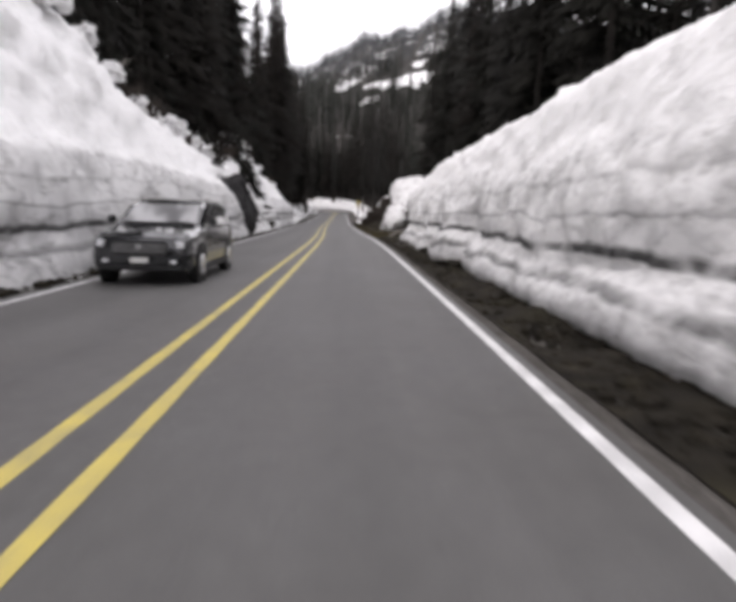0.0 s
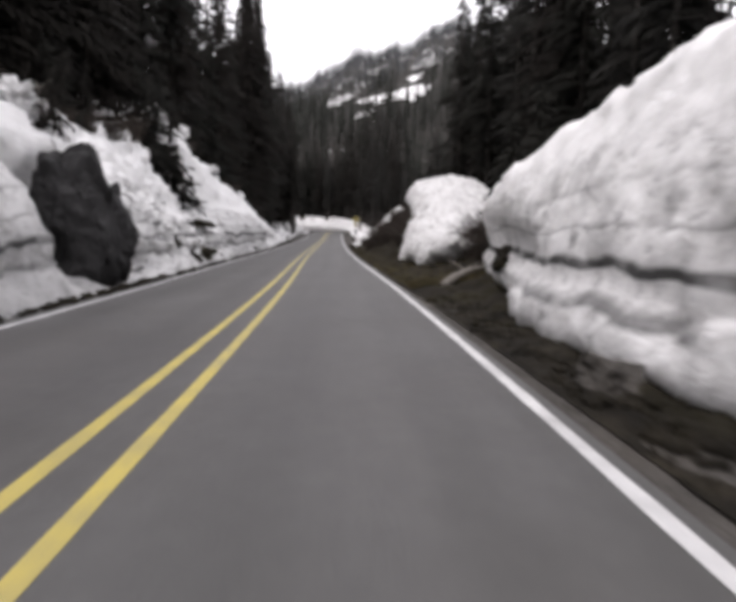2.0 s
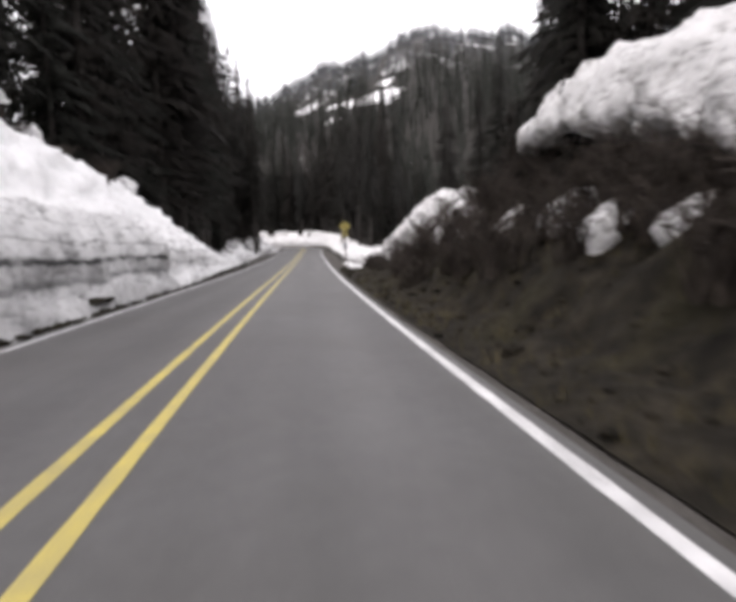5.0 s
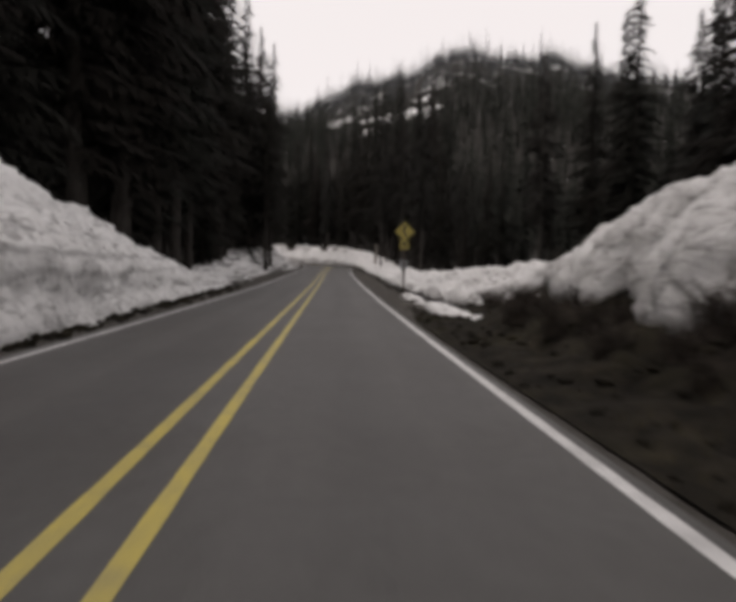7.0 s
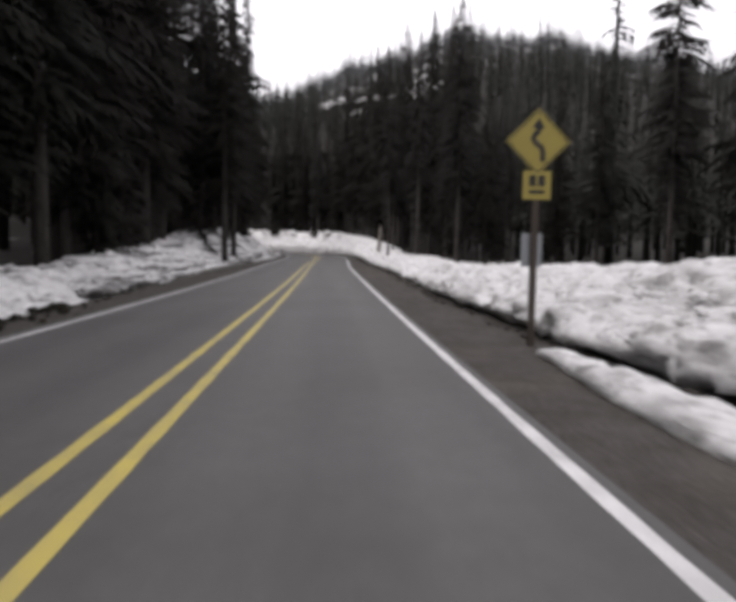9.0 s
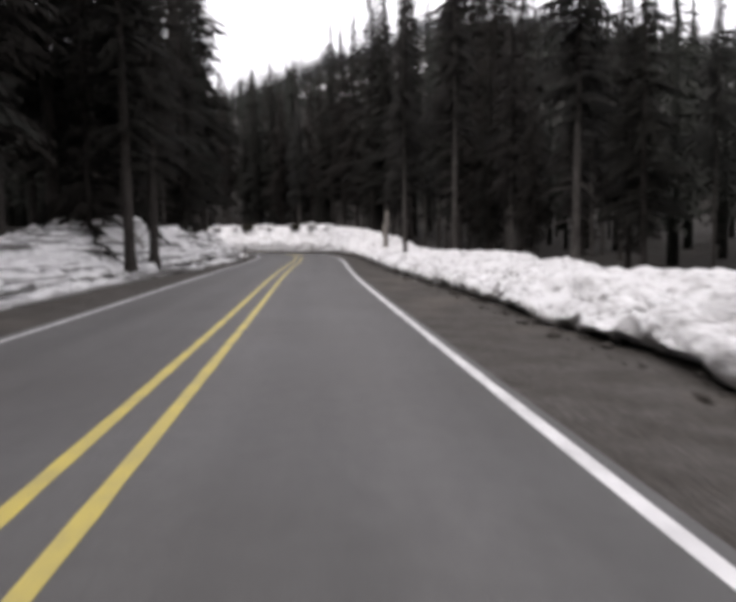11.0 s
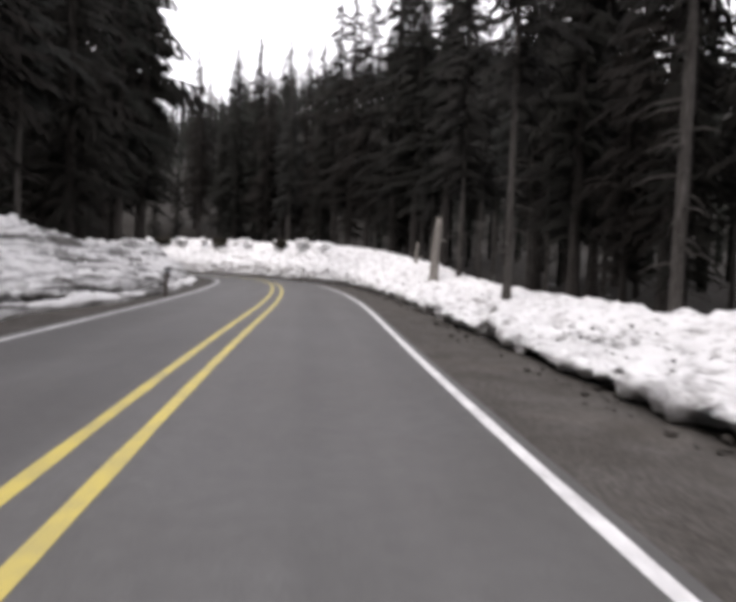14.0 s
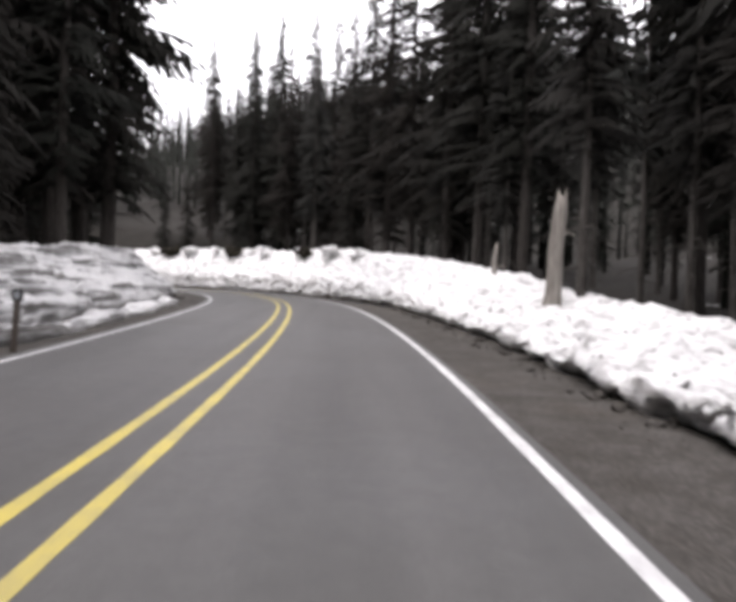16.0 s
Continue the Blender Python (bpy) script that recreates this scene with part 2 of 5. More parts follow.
w = Mat("weathered_wood", 0.9, 0.2)
n1 = w.noise(4.0, 5, 0.7, w.scaled(4, 4, 0.3))
w.base(w.ramp(n1, (0.3, (0.12, 0.105, 0.09)), (0.6, (0.30, 0.28, 0.255)), (0.8, (0.42, 0.40, 0.37)))).bump(n1, 0.9, 0.03)
SNAG = w.m


def needles(name, lo, hi, rounded_=False):
    """rounded_: shaded by the form of the whole crown, as dense fine needles are."""
    w = Mat(name, 0.9, 0.1)
    n = w.noise(1.4, 4, 0.7)
    c = w.ramp(n, (0.3, lo), (0.7, hi))
    if rounded_:
        c = w.mix(w.ramp(w.rand(), (0.0, g(0.0)), (1.0, g(0.55))), c, (0.028, 0.021, 0.019))
        flat = w.t.nodes.new("ShaderNodeVectorMath")
        flat.operation = "MULTIPLY_ADD"
        flat.inputs[1].default_value, flat.inputs[2].default_value = (0.5, 0.5, 0.0), (0.0, 0.0, 0.25)
        w.link(w.co, flat.inputs[0])
        turned = w.t.nodes.new("ShaderNodeVectorTransform")
        turned.vector_type, turned.convert_from, turned.convert_to = "NORMAL", "OBJECT", "WORLD"
        w.link(flat.outputs[0], turned.inputs[0])
        unit = w.t.nodes.new("ShaderNodeVectorMath")
        unit.operation = "NORMALIZE"
        w.link(turned.outputs[0], unit.inputs[0])
        w.link(unit.outputs[0], w.b.inputs["Normal"])
    return w.base(c).m


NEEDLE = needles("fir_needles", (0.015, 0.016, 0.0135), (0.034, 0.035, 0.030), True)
# haze over slim conifers down the road painted in as greyer needles
NEEDLE_HAZE = needles("haze_grey_needles", (0.026, 0.028, 0.026), (0.056, 0.058, 0.053), True)
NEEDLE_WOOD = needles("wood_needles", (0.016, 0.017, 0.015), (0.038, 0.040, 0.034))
# aerial haze over the mountainside painted in as pale bluish needles
NEEDLE_FAR = needles("distant_hazed_needles", (0.055, 0.059, 0.062), (0.125, 0.130, 0.135))

w = Mat("wet_dark_rock", 0.6, 0.4)
n1, n2 = w.noise(1.6, 6, 0.7, None, 0.5), w.noise(9.0, 4, 0.7)
c = w.ramp(n1, (0.3, (0.006, 0.0057, 0.006)), (0.6, (0.016, 0.015, 0.016)), (0.8, (0.038, 0.036, 0.036)))
w.base(c).bump(w.mix(0.4, n1, n2), 1.0, 0.15)
ROCK = w.m

w = Mat("bare_twigs", 0.9, 0.2)
w.base(w.ramp(w.noise(3.0, 3), (0.3, (0.024, 0.020, 0.018)), (0.7, (0.085, 0.07, 0.058))))
TWIG = w.m
w = Mat("dry_grass", 0.9, 0.2)
w.base(w.ramp(w.noise(2.0, 3), (0.3, (0.045, 0.04, 0.018)), (0.7, (0.13, 0.105, 0.055))))
GRASS = w.m


def plain(name, col, rough, metal=0.0, coat=0.0, spec=0.5):
    w = Mat(name, rough, spec)
    n = w.noise(14.0, 4, 0.7)
    w.base(w.mix(w.ramp(n, (0.4, g(0.0)), (0.8, g(0.25))), col, tuple(x * 0.6 + 0.02 for x in col)))
    w.b.inputs["Metallic"].default_value, w.b.inputs["Coat Weight"].default_value = metal, coat
    return w.m


CARPAINT = plain("dark_grey_car_paint", (0.012, 0.013, 0.015), 0.22, 0.45, 1.0)
GLASS = plain("dark_car_glass", (0.20, 0.20, 0.205), 0.05, 0.0, 1.0)
CHROME = plain("chrome", (0.55, 0.55, 0.55), 0.2, 1.0)
LAMP = plain("headlamp_lens", (0.75, 0.76, 0.78), 0.15, 0.0, 0.6)
TYRE = plain("tyre_rubber", (0.018, 0.018, 0.018), 0.85)
BLACK = plain("black_plastic", (0.015, 0.015, 0.016), 0.6)
PLATE = plain("white_plate", (0.6, 0.6, 0.58), 0.5)
SIGNY = plain("yellow_sign_sheeting", (0.37, 0.30, 0.07), 0.45)
SIGNK = plain("black_sign_paint", (0.02, 0.02, 0.02), 0.5)
STEEL = plain("galvanised_steel", (0.32, 0.33, 0.34), 0.5, 0.7)
DARKWOOD = plain("dark_post", (0.07, 0.055, 0.045), 0.85)
SIGNBACK = plain("grey_aluminium", (0.36, 0.38, 0.40), 0.5, 0.4)

# ---- mesh helpers ----


def mesh(name, verts, faces, material, smoothed=False):
    me = bpy.data.meshes.new(name)
    v = np.asarray(verts, dtype=np.float32).reshape(-1, 3)
    me.from_pydata(v.tolist(), [], faces if isinstance(faces, list) else faces.tolist())
    me.materials.append(material)
    if smoothed:
        me.polygons.foreach_set("use_smooth", np.ones(len(me.polygons), dtype=bool))
    me.update()
    return me


def part(name, bm, material, parent, label=""):
    """Links a bmesh, or a ready mesh, as one mesh object under parent."""
    if isinstance(bm, bmesh.types.BMesh):
        me = bpy.data.meshes.new(name)
        bm.to_mesh(me)
        bm.free()
        me.materials.append(material)
    else:
        me = bm
    ob = new(name, me)
    ob.parent = parent
    return tagged(ob, label)


def grid_faces(n, m, flip=False):
    i, j = np.meshgrid(np.arange(n - 1), np.arange(m - 1), indexing="ij")
    a = (i * m + j).ravel()
    f = np.stack([a, a + m, a + m + 1, a + 1], 1)
    return f[:, ::-1] if flip else f


def box(bm, x0, x1, y0, y1, z0, z1, bevel=0.0):
    r = bmesh.ops.create_cube(bm, size=1)["verts"]
    for v in r:
        v.co = Vector(((x0 + x1) / 2 + v.co.x * (x1 - x0), (y0 + y1) / 2 + v.co.y * (y1 - y0), (z0 + z1) / 2 + v.co.z * (z1 - z0)))
    if bevel:
        es = list({e for v in r for e in v.link_edges})
        bmesh.ops.bevel(bm, geom=es, offset=bevel, segments=2, affect="EDGES")
    return bm


def fbm(x, y, z, scale, octaves=3):
    return noise.fractal(Vector((x, y, z)) * scale, 0.9, 2.0, octaves)


def tube(points, radii, sides=6):
    """Verts and faces of a tapered tube through points."""
    p = [Vector(q) for q in points]
    vs, fs = [], []
    for i, q in enumerate(p):
        t = (p[min(i + 1, len(p) - 1)] - p[max(i - 1, 0)]).normalized()
        u = t.orthogonal().normalized()
        if abs(t.z) > 0.7:
            u = (Vector((1, 0, 0)) - t * t.x).normalized()
        w_ = t.cross(u)
        for k in range(sides):
            a = 2 * math.pi * k / sides
            vs.append(tuple(q + (u * math.cos(a) + w_ * math.sin(a)) * radii[i]))
    for i in range(len(p) - 1):
        for k in range(sides):
            fs.append((i * sides + k, i * sides + (k + 1) % sides, (i + 1) * sides + (k + 1) % sides, (i + 1) * sides + k))
    fs.append(tuple(range(sides))[::-1])
    fs.append(tuple((len(p) - 1) * sides + k for k in range(sides)))
    return vs, fs


def joined(pieces):
    vs, fs, n = [], [], 0
    for v, f in pieces:
        vs += list(v)
        fs += [tuple(i + n for i in q) for q in f]
        n += len(v)
    return vs, fs


# ---- road ----
CROSS = 52.75


def crown(d):
    return -abs(d) * CROWN


def strip_mesh(name, ds, hs, s, material):
    """A ribbon along the road; ds, hs: across."""
    ds, hs = np.asarray(ds, float), np.asarray(hs, float)
    S, D = np.meshgrid(s, ds, indexing="ij")
    P = roads(S.ravel(), D.ravel(), np.tile(hs, len(s)))
    me = mesh(name, P, grid_faces(len(s), len(ds), flip=True), material)
    me.attributes.new("across", "FLOAT", "POINT").data.foreach_set("value", (D.ravel() + 3.9) / 7.8 - 0.07)
    return me


SROAD = np.arange(-60, 329, 1.0)
ds = [-3.85, -3.8, -1.8, 0, 1.8, 3.44, 3.5]
tagged(new("road", strip_mesh("road", ds, [-0.3] + [crown(d) for d in ds[1:-1]] + [-0.3], SROAD, ASPHALT)), "worn grey two-lane asphalt road with gentle bends", "road", "", "structure")


def marking(name, d, width, material, label):
    rs = random.Random(int(d * 100))
    s = np.arange(-40, 300, 0.5)
    jit = np.array([rs.uniform(-0.006, 0.006) for _ in s])
    e0, e1 = d - width / 2 + jit, d + width / 2 - jit
    z = np.array([crown(d)] * len(s)) + 0.004
    P = np.stack([roads(s, e0, z), roads(s, e1, z)], 1).reshape(-1, 3)
    return tagged(new(name, mesh(name, P, grid_faces(len(s), 2, flip=True), material)), label, "road marking", "", "structure")


marking("edge_line", -3.51, 0.11, WHITE, "worn white edge line painted on asphalt")
marking("edge_line", 3.26, 0.13, WHITE, "worn white edge line painted on asphalt")
me = strip_mesh("cross_mark", [2.86, 3.62], [crown(2.86) + 0.009, crown(3.4) + 0.009], np.array([CROSS - 0.06, CROSS + 0.06]), WHITE)
tagged(new("cross_mark", me), "short white paint mark across the edge line", "road marking", "", "structure")
marking("centre_line", -0.23, 0.13, YELLOW, "worn yellow solid centre line on asphalt")
marking("centre_line", 0.23, 0.13, YELLOW, "worn yellow solid centre line on asphalt")

# ---- shoulders ----


def shoulder(name, side, inner, outer):
    rows_s = np.arange(-60, 320, 0.8)
    us = np.linspace(0, 1, 9)
    vs = []
    for s in rows_s:
        for u in us:
            d = inner + (outer - inner) * u
            sunk = max(0.0, min(1.0, (s - 38) / 6, (104 - s) / 8)) if side > 0 and u > 0 else 0.0
            x, y, z = road(s, side * d, crown(inner) - 0.012 - 0.02 * u - 0.13 * sunk)
            vs.append((x, y, z + (0.035 * fbm(x, y, 0, 1.3) if 0 < u else 0)))
    return tagged(new(name, mesh(name, vs, grid_faces(len(rows_s), len(us), flip=side > 0), GRAVEL, True)), "dark gravel road shoulder with grit and debris", "shoulder", "", "structure")


shoulder("shoulder_left", -1, 3.78, 8.5)
shoulder("shoulder_right", 1, 3.42, 8.5)

# ---- snow banks: toe, ledge, break and crest against metres along the road ----
L_TOE = [(-40, 3.95), (20, 3.95), (46, 3.85), (90, 3.95), (97, 4.4), (112, 5.0), (128, 5.0), (140, 6.9), (152, 7.1), (158, 6.8), (164, 6.3), (170, 6.4), (176, 5.7), (182, 5.5), (192, 5.8), (200, 5.6), (225, 5.3), (260, 5.0)]
L_RIDGE = [(132, 5.4), (138, 6.1), (145, 6.2), (152, 6.3), (158, 5.9), (163, 5.3), (169, 5.45), (175, 4.8), (180, 4.6), (190, 4.9), (198, 5.2)]
L_BREAK_D = [(-40, 5.3), (46, 5.3), (60, 5.6), (75, 6.0), (100, 6.0), (112, 6.2), (128, 6.0), (158, 7.2), (165, 6.6), (200, 6.6), (260, 6.6)]
L_BREAK_H = [(-40, 2.9), (35, 3.0), (46, 2.8), (56, 2.2), (62, 2.6), (70, 3.1), (80, 3.5), (95, 2.9), (103, 2.3), (110, 1.5), (120, 0.5), (130, 0.35), (142, 0.8), (152, 1.0), (161, 0.5), (168, 1.1), (185, 1.2), (200, 1.3), (215, 1.1), (260, 0.8)]
L_CREST_H = [(-40, 8.2), (15, 8.0), (22, 7.6), (26, 6.7), (31, 5.7), (36, 5.5), (47, 5.2), (56, 5.6), (59.6, 7.0), (61.6, 8.3), (64, 7.9), (69, 7.2), (76, 6.5), (87, 5.4), (94, 4.9), (100, 4.1), (108, 2.9), (115, 1.9), (121, 0.9), (129, 0.5), (140, 1.1), (151, 1.5), (155, 1.7), (159, 2.3), (163, 2.9), (170, 2.8), (175, 2.4), (179, 2.0), (185, 1.9), (197, 2.4), (210, 2.6), (230, 2.2), (260, 2.2)]
R_TOE = [(-40, 4.3), (15, 4.4), (17.4, 4.5), (18.6, 4.9), (19.8, 4.35), (21.2, 4.15), (23.2, 4.3), (24.2, 4.6), (25.4, 4.65), (26.2, 4.2), (28.5, 4.45), (31, 4.3), (34.6, 4.32), (36.2, 4.65), (37.2, 5.0), (38.6, 5.25), (40.8, 5.5), (44, 6.1), (46, 6.5), (99, 5.9), (106, 5.6), (112, 5.45), (116, 5.3), (128, 5.1), (136, 5.5), (148, 5.6), (158, 5.2), (172, 4.9), (184, 5.1), (198, 5.4), (230, 5.2), (260, 5.0)]


def ends(s, s0, s1, r0, r1):
    """1 inside the stretch, falling to 0 in a rounded way at its ends."""
    k = 1.0
    if s < s0 + r0:
        k = min(k, math.sqrt(max(0.0, 1 - ((s0 + r0 - s) / r0) ** 2)))
    if s > s1 - r1:
        k = min(k, math.sqrt(max(0.0, 1 - ((s - s1 + r1) / r1) ** 2)))
    return k


def resample(pts, n):
    p = np.array(pts, float)
    q = np.concatenate([[0], np.cumsum(np.hypot(*np.diff(p, axis=0).T))])
    u = np.linspace(0, q[-1], n)
    p = np.stack([np.interp(u, q, p[:, 0]), np.interp(u, q, p[:, 1])], 1)
    for _ in range(2):
        p[1:-1] = (p[:-2] + 2 * p[1:-1] + p[2:]) / 4
    return p


def bank(name, side, s0, s1, step, profile, n, material, amps, label, seed=0.0, pits=0.0):
    """A snow body swept along the road; profile(s) gives (distance from the centre, height) pairs from toe to back."""
    ss = np.arange(s0, s1 + step / 2, step)
    rows = np.array([resample(profile(s), n) for s in ss])
    S = np.repeat(ss, n)
    P = roads(S, side * rows[:, :, 0].ravel(), rows[:, :, 1].ravel()).reshape(len(ss), n, 3)
    N = np.cross(np.gradient(P, axis=0), np.gradient(P, axis=1))
    N /= np.linalg.norm(N, axis=2, keepdims=True) + 1e-9
    N *= -side
    big, mid, small = amps
    out = P.copy()
    for i in range(len(ss)):
        for j in range(n):
            x, y, z = P[i, j]
            flat = abs(N[i, j, 2])
            a = big * fbm(x + seed, y, z * 0.8, 0.45) + mid * fbm(x, y + seed, z * 0.9, 1.6, 2) + small * fbm(x, y, z + seed, 5.0, 2)
            a += (1 - flat) * mid * 0.5 * fbm(x, y, z * 0.15, 2.6, 2)
            a *= 1 + 0.6 * max(0.0, min(1.0, (z - np.interp(ss[i], SS, CZ) - 3.2) / 2.0))
            if pits and 2 < j < n * 0.62:
                a -= pits * max(0.0, fbm(x * 0.55, y * 0.55, z * 1.9 + seed, 2.6, 3) - 0.02) * min(1.0, (n * 0.62 - j) / 5)
            k = min(1.0, j / 3.0)
            out[i, j] += N[i, j] * a * k
            if j == 0:
                out[i, j] += np.array(road(ss[i], side * 0.30 * fbm(x, y, seed, 0.9), 0)) - np.array(road(ss[i], 0, 0))
    me = mesh(name, out.reshape(-1, 3), grid_faces(len(ss), n, flip=side > 0), material, True)
    return tagged(new(name, me), label, "snow bank")


def left_wall(s):
    toe, bd, bh, ch = table(L_TOE, s), table(L_BREAK_D, s), table(L_BREAK_H, s), table(L_CREST_H, s)
    notch = math.exp(-((s - 41.6) / 3.0) ** 8)
    bh -= 0.3 * notch
    dip = math.exp(-((s - 58.6) / 1.0) ** 2)
    bh, ch = bh - 0.5 * dip, ch - 2.6 * dip
    und = 0.22 * math.sin(s * 0.7) + 0.15
    return [(toe, -0.15), (toe + 0.1 + 0.9 * notch, 0.12), (toe + 0.32 + 1.5 * notch, bh * 0.18), (toe + 0.62 + und * 0.4 + 1.6 * notch, bh * 0.24),
            (toe + 0.42 + 1.9 * notch, bh * 0.32), (toe + 0.66 + 2.0 * notch, bh * 0.6), (bd - 0.25 + 1.5 * notch, bh * 0.92), (bd + 0.15 + 1.4 * notch, bh),
            (bd + 0.3 + 1.4 * notch, bh + 0.03), ((bd + 8.0) / 2, (bh + ch) / 2 + 0.05), (8.0, ch), (10.5, ch + 0.3), (16.0, ch + 0.1)]


def low_bank(toe, s, bh, ch, crest=8.3):
    return [(toe + 0.6, -0.15), (toe + 0.3, 0.0), (toe, 0.1), (toe + 0.18, max(0.24, bh * 0.45)), (toe + 0.7, max(0.3, bh * 0.75)), (toe + 1.3, bh),
            (crest, ch), (crest + 1.6, ch - 0.1), (crest + 3.2, ch - 0.8)]


def left_low(s):
    return low_bank(table(L_TOE, s), s, table(L_BREAK_H, s), table(L_CREST_H, s), max(8.0, table(L_TOE, s) + 2.5))


R_RECEDE = [(-40, 0.0), (37, 0.0), (38.5, 0.4), (40, 0.75), (42, 1.2), (44, 1.6), (46.7, 1.95)]
R_CREST_H = [(-40, 4.6), (20, 4.45), (33, 4.35), (38, 3.8), (46.7, 3.45)]


def right_wall(s):
    toe, ch = table(R_TOE, s), table(R_CREST_H, s)
    k = ends(s, -60, 46.6, 1, 1.6)
    toe += (1 - k) * 1.2
    off = table(R_RECEDE, s) + (1 - k) * 1.2
    lift = 0.3 * max(0.0, min(1.0, (s - 36.3) / 1.3))
    lh = (0.85 + 0.2 * math.sin(s * 0.33 + 1.0)) * (1 - lift * 0.5)
    und = 0.16 * math.sin(s * 0.9) + 0.2
    und *= 1 - lift
    f = 1 - lift / 0.6
    prof = [(toe + 0.5, lift - 0.2), (toe + 0.05, lift + 0.02), (toe + 0.02, lift + 0.14), (toe + 0.14 * f, lift + lh * 0.4), (toe + 0.24 * f, lift + lh * 0.7), (toe + 0.38 * f, lift + lh * 0.95), (toe + (0.52 + und * 0.5) * f, lift + lh * 1.06), (toe + (0.6 + und * 0.5) * f, lift + lh * 1.16),
            (toe + 0.5 * f, lift + lh * 1.24), (max(5.1, 4.6 + off), 2.1), (max(5.65, 4.9 + off), 3.0), (max(6.2, 5.5 + off), ch * 0.94), (7.2 + (1 - k), ch + 0.1), (9.5, ch + 0.5), (16.0, ch + 0.4)]
    return [(d, h * k if h > 0 else h) for d, h in prof]


R_PLATEAU = [(98, 1.9), (106, 1.7), (114, 1.42), (120, 1.22), (131, 1.0), (140, 0.7), (146, 0.68), (152, 0.78), (156, 0.85), (160, 0.6), (164, 0.66), (172, 0.7), (177, 0.62), (181, 0.82), (187, 1.05), (192, 1.75), (205, 2.8), (216, 3.7), (226, 3.9), (234, 4.2), (242, 4.3), (250, 4.2), (260, 3.4)]


def right_low(s):
    toe, ch = table(R_TOE, s), table(R_PLATEAU, s)
    k = ends(s, 96, 400, 3, 1)
    toe += (1 - k) * 1.5
    bump_ = 0.12 * math.sin(s * 0.8) + 0.1 * math.sin(s * 1.9)
    step = 0.45 if 103 < s < 116 else 0.0
    bulge = math.exp(-((s - 177.5) / 4.5) ** 2)
    b = max(0.28, ch * 0.62 + bump_) + 0.1 * bulge
    return [(toe + 0.7, -0.15), (toe + 0.35, 0.02), (toe + 0.0, 0.09), (toe + 0.04, 0.2), (toe + 0.2, b * 0.55), (toe + 0.7 + step, b * 0.72), (toe + 1.5 + step, b), (8.4, ch), (9.8, ch - 0.08), (11.5, ch - 0.8)]


def earth_h(s, d):
    """Height of the cut earth slope on the right."""
    k = max(0.25 if s < 47 else 0.0, min(1.0, (s - 36) / 5, (109 - s) / 10))
    cut = max(0.0, min(1.0, (s - 58) / 5, (86 - s) / 4))
    steep, shelf = 0.5 + 0.42 * cut, 0.22 + 0.7 * cut if s < 86 else 0.5
    rise = max(0.0, d - 3.75)
    k *= 1 - 0.42 * math.exp(-((s - 55.0) / 4.5) ** 4) * max(0.0, min(1.0, (6.6 - d) / 0.8))
    return k * (0.16 * min(rise, 1.2) + shelf * max(0.0, min(rise - 1.2, 1.2)) + steep * max(0.0, min(rise - 2.4, 2.4)) + 0.2 * max(0.0, rise - 4.8)) + (0.035 if s < 44 else -0.06 * (1 - k))


DOME = [(47.6, 1.6), (50, 1.9), (53, 2.15), (56, 2.45), (59, 2.9), (61, 3.5), (63.5, 4.45), (67, 5.3), (71, 5.65), (74, 5.2), (76, 4.6)]
DOME_LOW = [(47.6, 6.6), (49, 5.9), (51, 5.45), (52, 5.3), (54, 5.35), (57, 5.3), (59, 5.4), (60.5, 5.8), (61.5, 6.3), (63, 6.6), (67, 6.9), (71, 7.1), (76, 7.9)]
DOME_LIP = [(47.6, 1.2), (49.3, 1.1), (49.9, 0.65), (50.8, 0.6), (51.3, 0.1), (51.9, 0.05), (52.4, 0.5), (53.6, 0.6), (55.0, 0.55), (56.4, 0.15), (57.2, -0.2), (58.3, -0.15), (59.2, 0.0), (60.2, 0.4), (61.3, 1.0), (62.5, 1.75), (64.5, 2.6), (68, 3.5), (71.5, 4.0), (76, 4.3)]


def right_dome(s):
    k = ends(s, 47.6, 76.0, 2.0, 2.2)
    ch = table(DOME, s)
    low, e = table(DOME_LOW, s) + 0.12 * math.sin(s * 3.1), table(DOME_LIP, s) + 0.08 * math.sin(s * 4.3) + 0.06 * math.sin(s * 9.1) + 0.04 * math.sin(s * 16.3)
    top = max(ch * k, e + 0.25)
    u = top - e
    back = table([(47.6, 4.0), (52, 3.8), (54, 3.3), (56, 2.6), (57.2, 1.6), (58, 0.0)], s)
    return [(low + 1.6, e - 0.1), (low + 0.5, e - 0.12), (low + 0.15, e - 0.12), (low - 0.03, e - 0.08), (low - 0.04, e + u * 0.08), (low + 0.05, e + u * 0.3), (low + 0.32, e + u * 0.55), (low + 0.85, e + u * 0.74),
            (low + 1.6, e + u * 0.86), (max(8.6, low + 2.0), max(e + u * 0.96, back - 0.9)), (9.7, max(top, back)), (11.0, max(top * 0.97, back)), (12.4, max(top * 0.79, back * 0.95)), (16.0, max(top * 0.3, back * 0.8))]


MOUND = [(86, 3.4), (88, 4.0), (90.5, 3.9), (92.6, 3.5), (95.2, 3.0), (97.5, 2.6), (98.8, 2.1), (100, 1.8), (102, 1.6), (104, 1.5)]


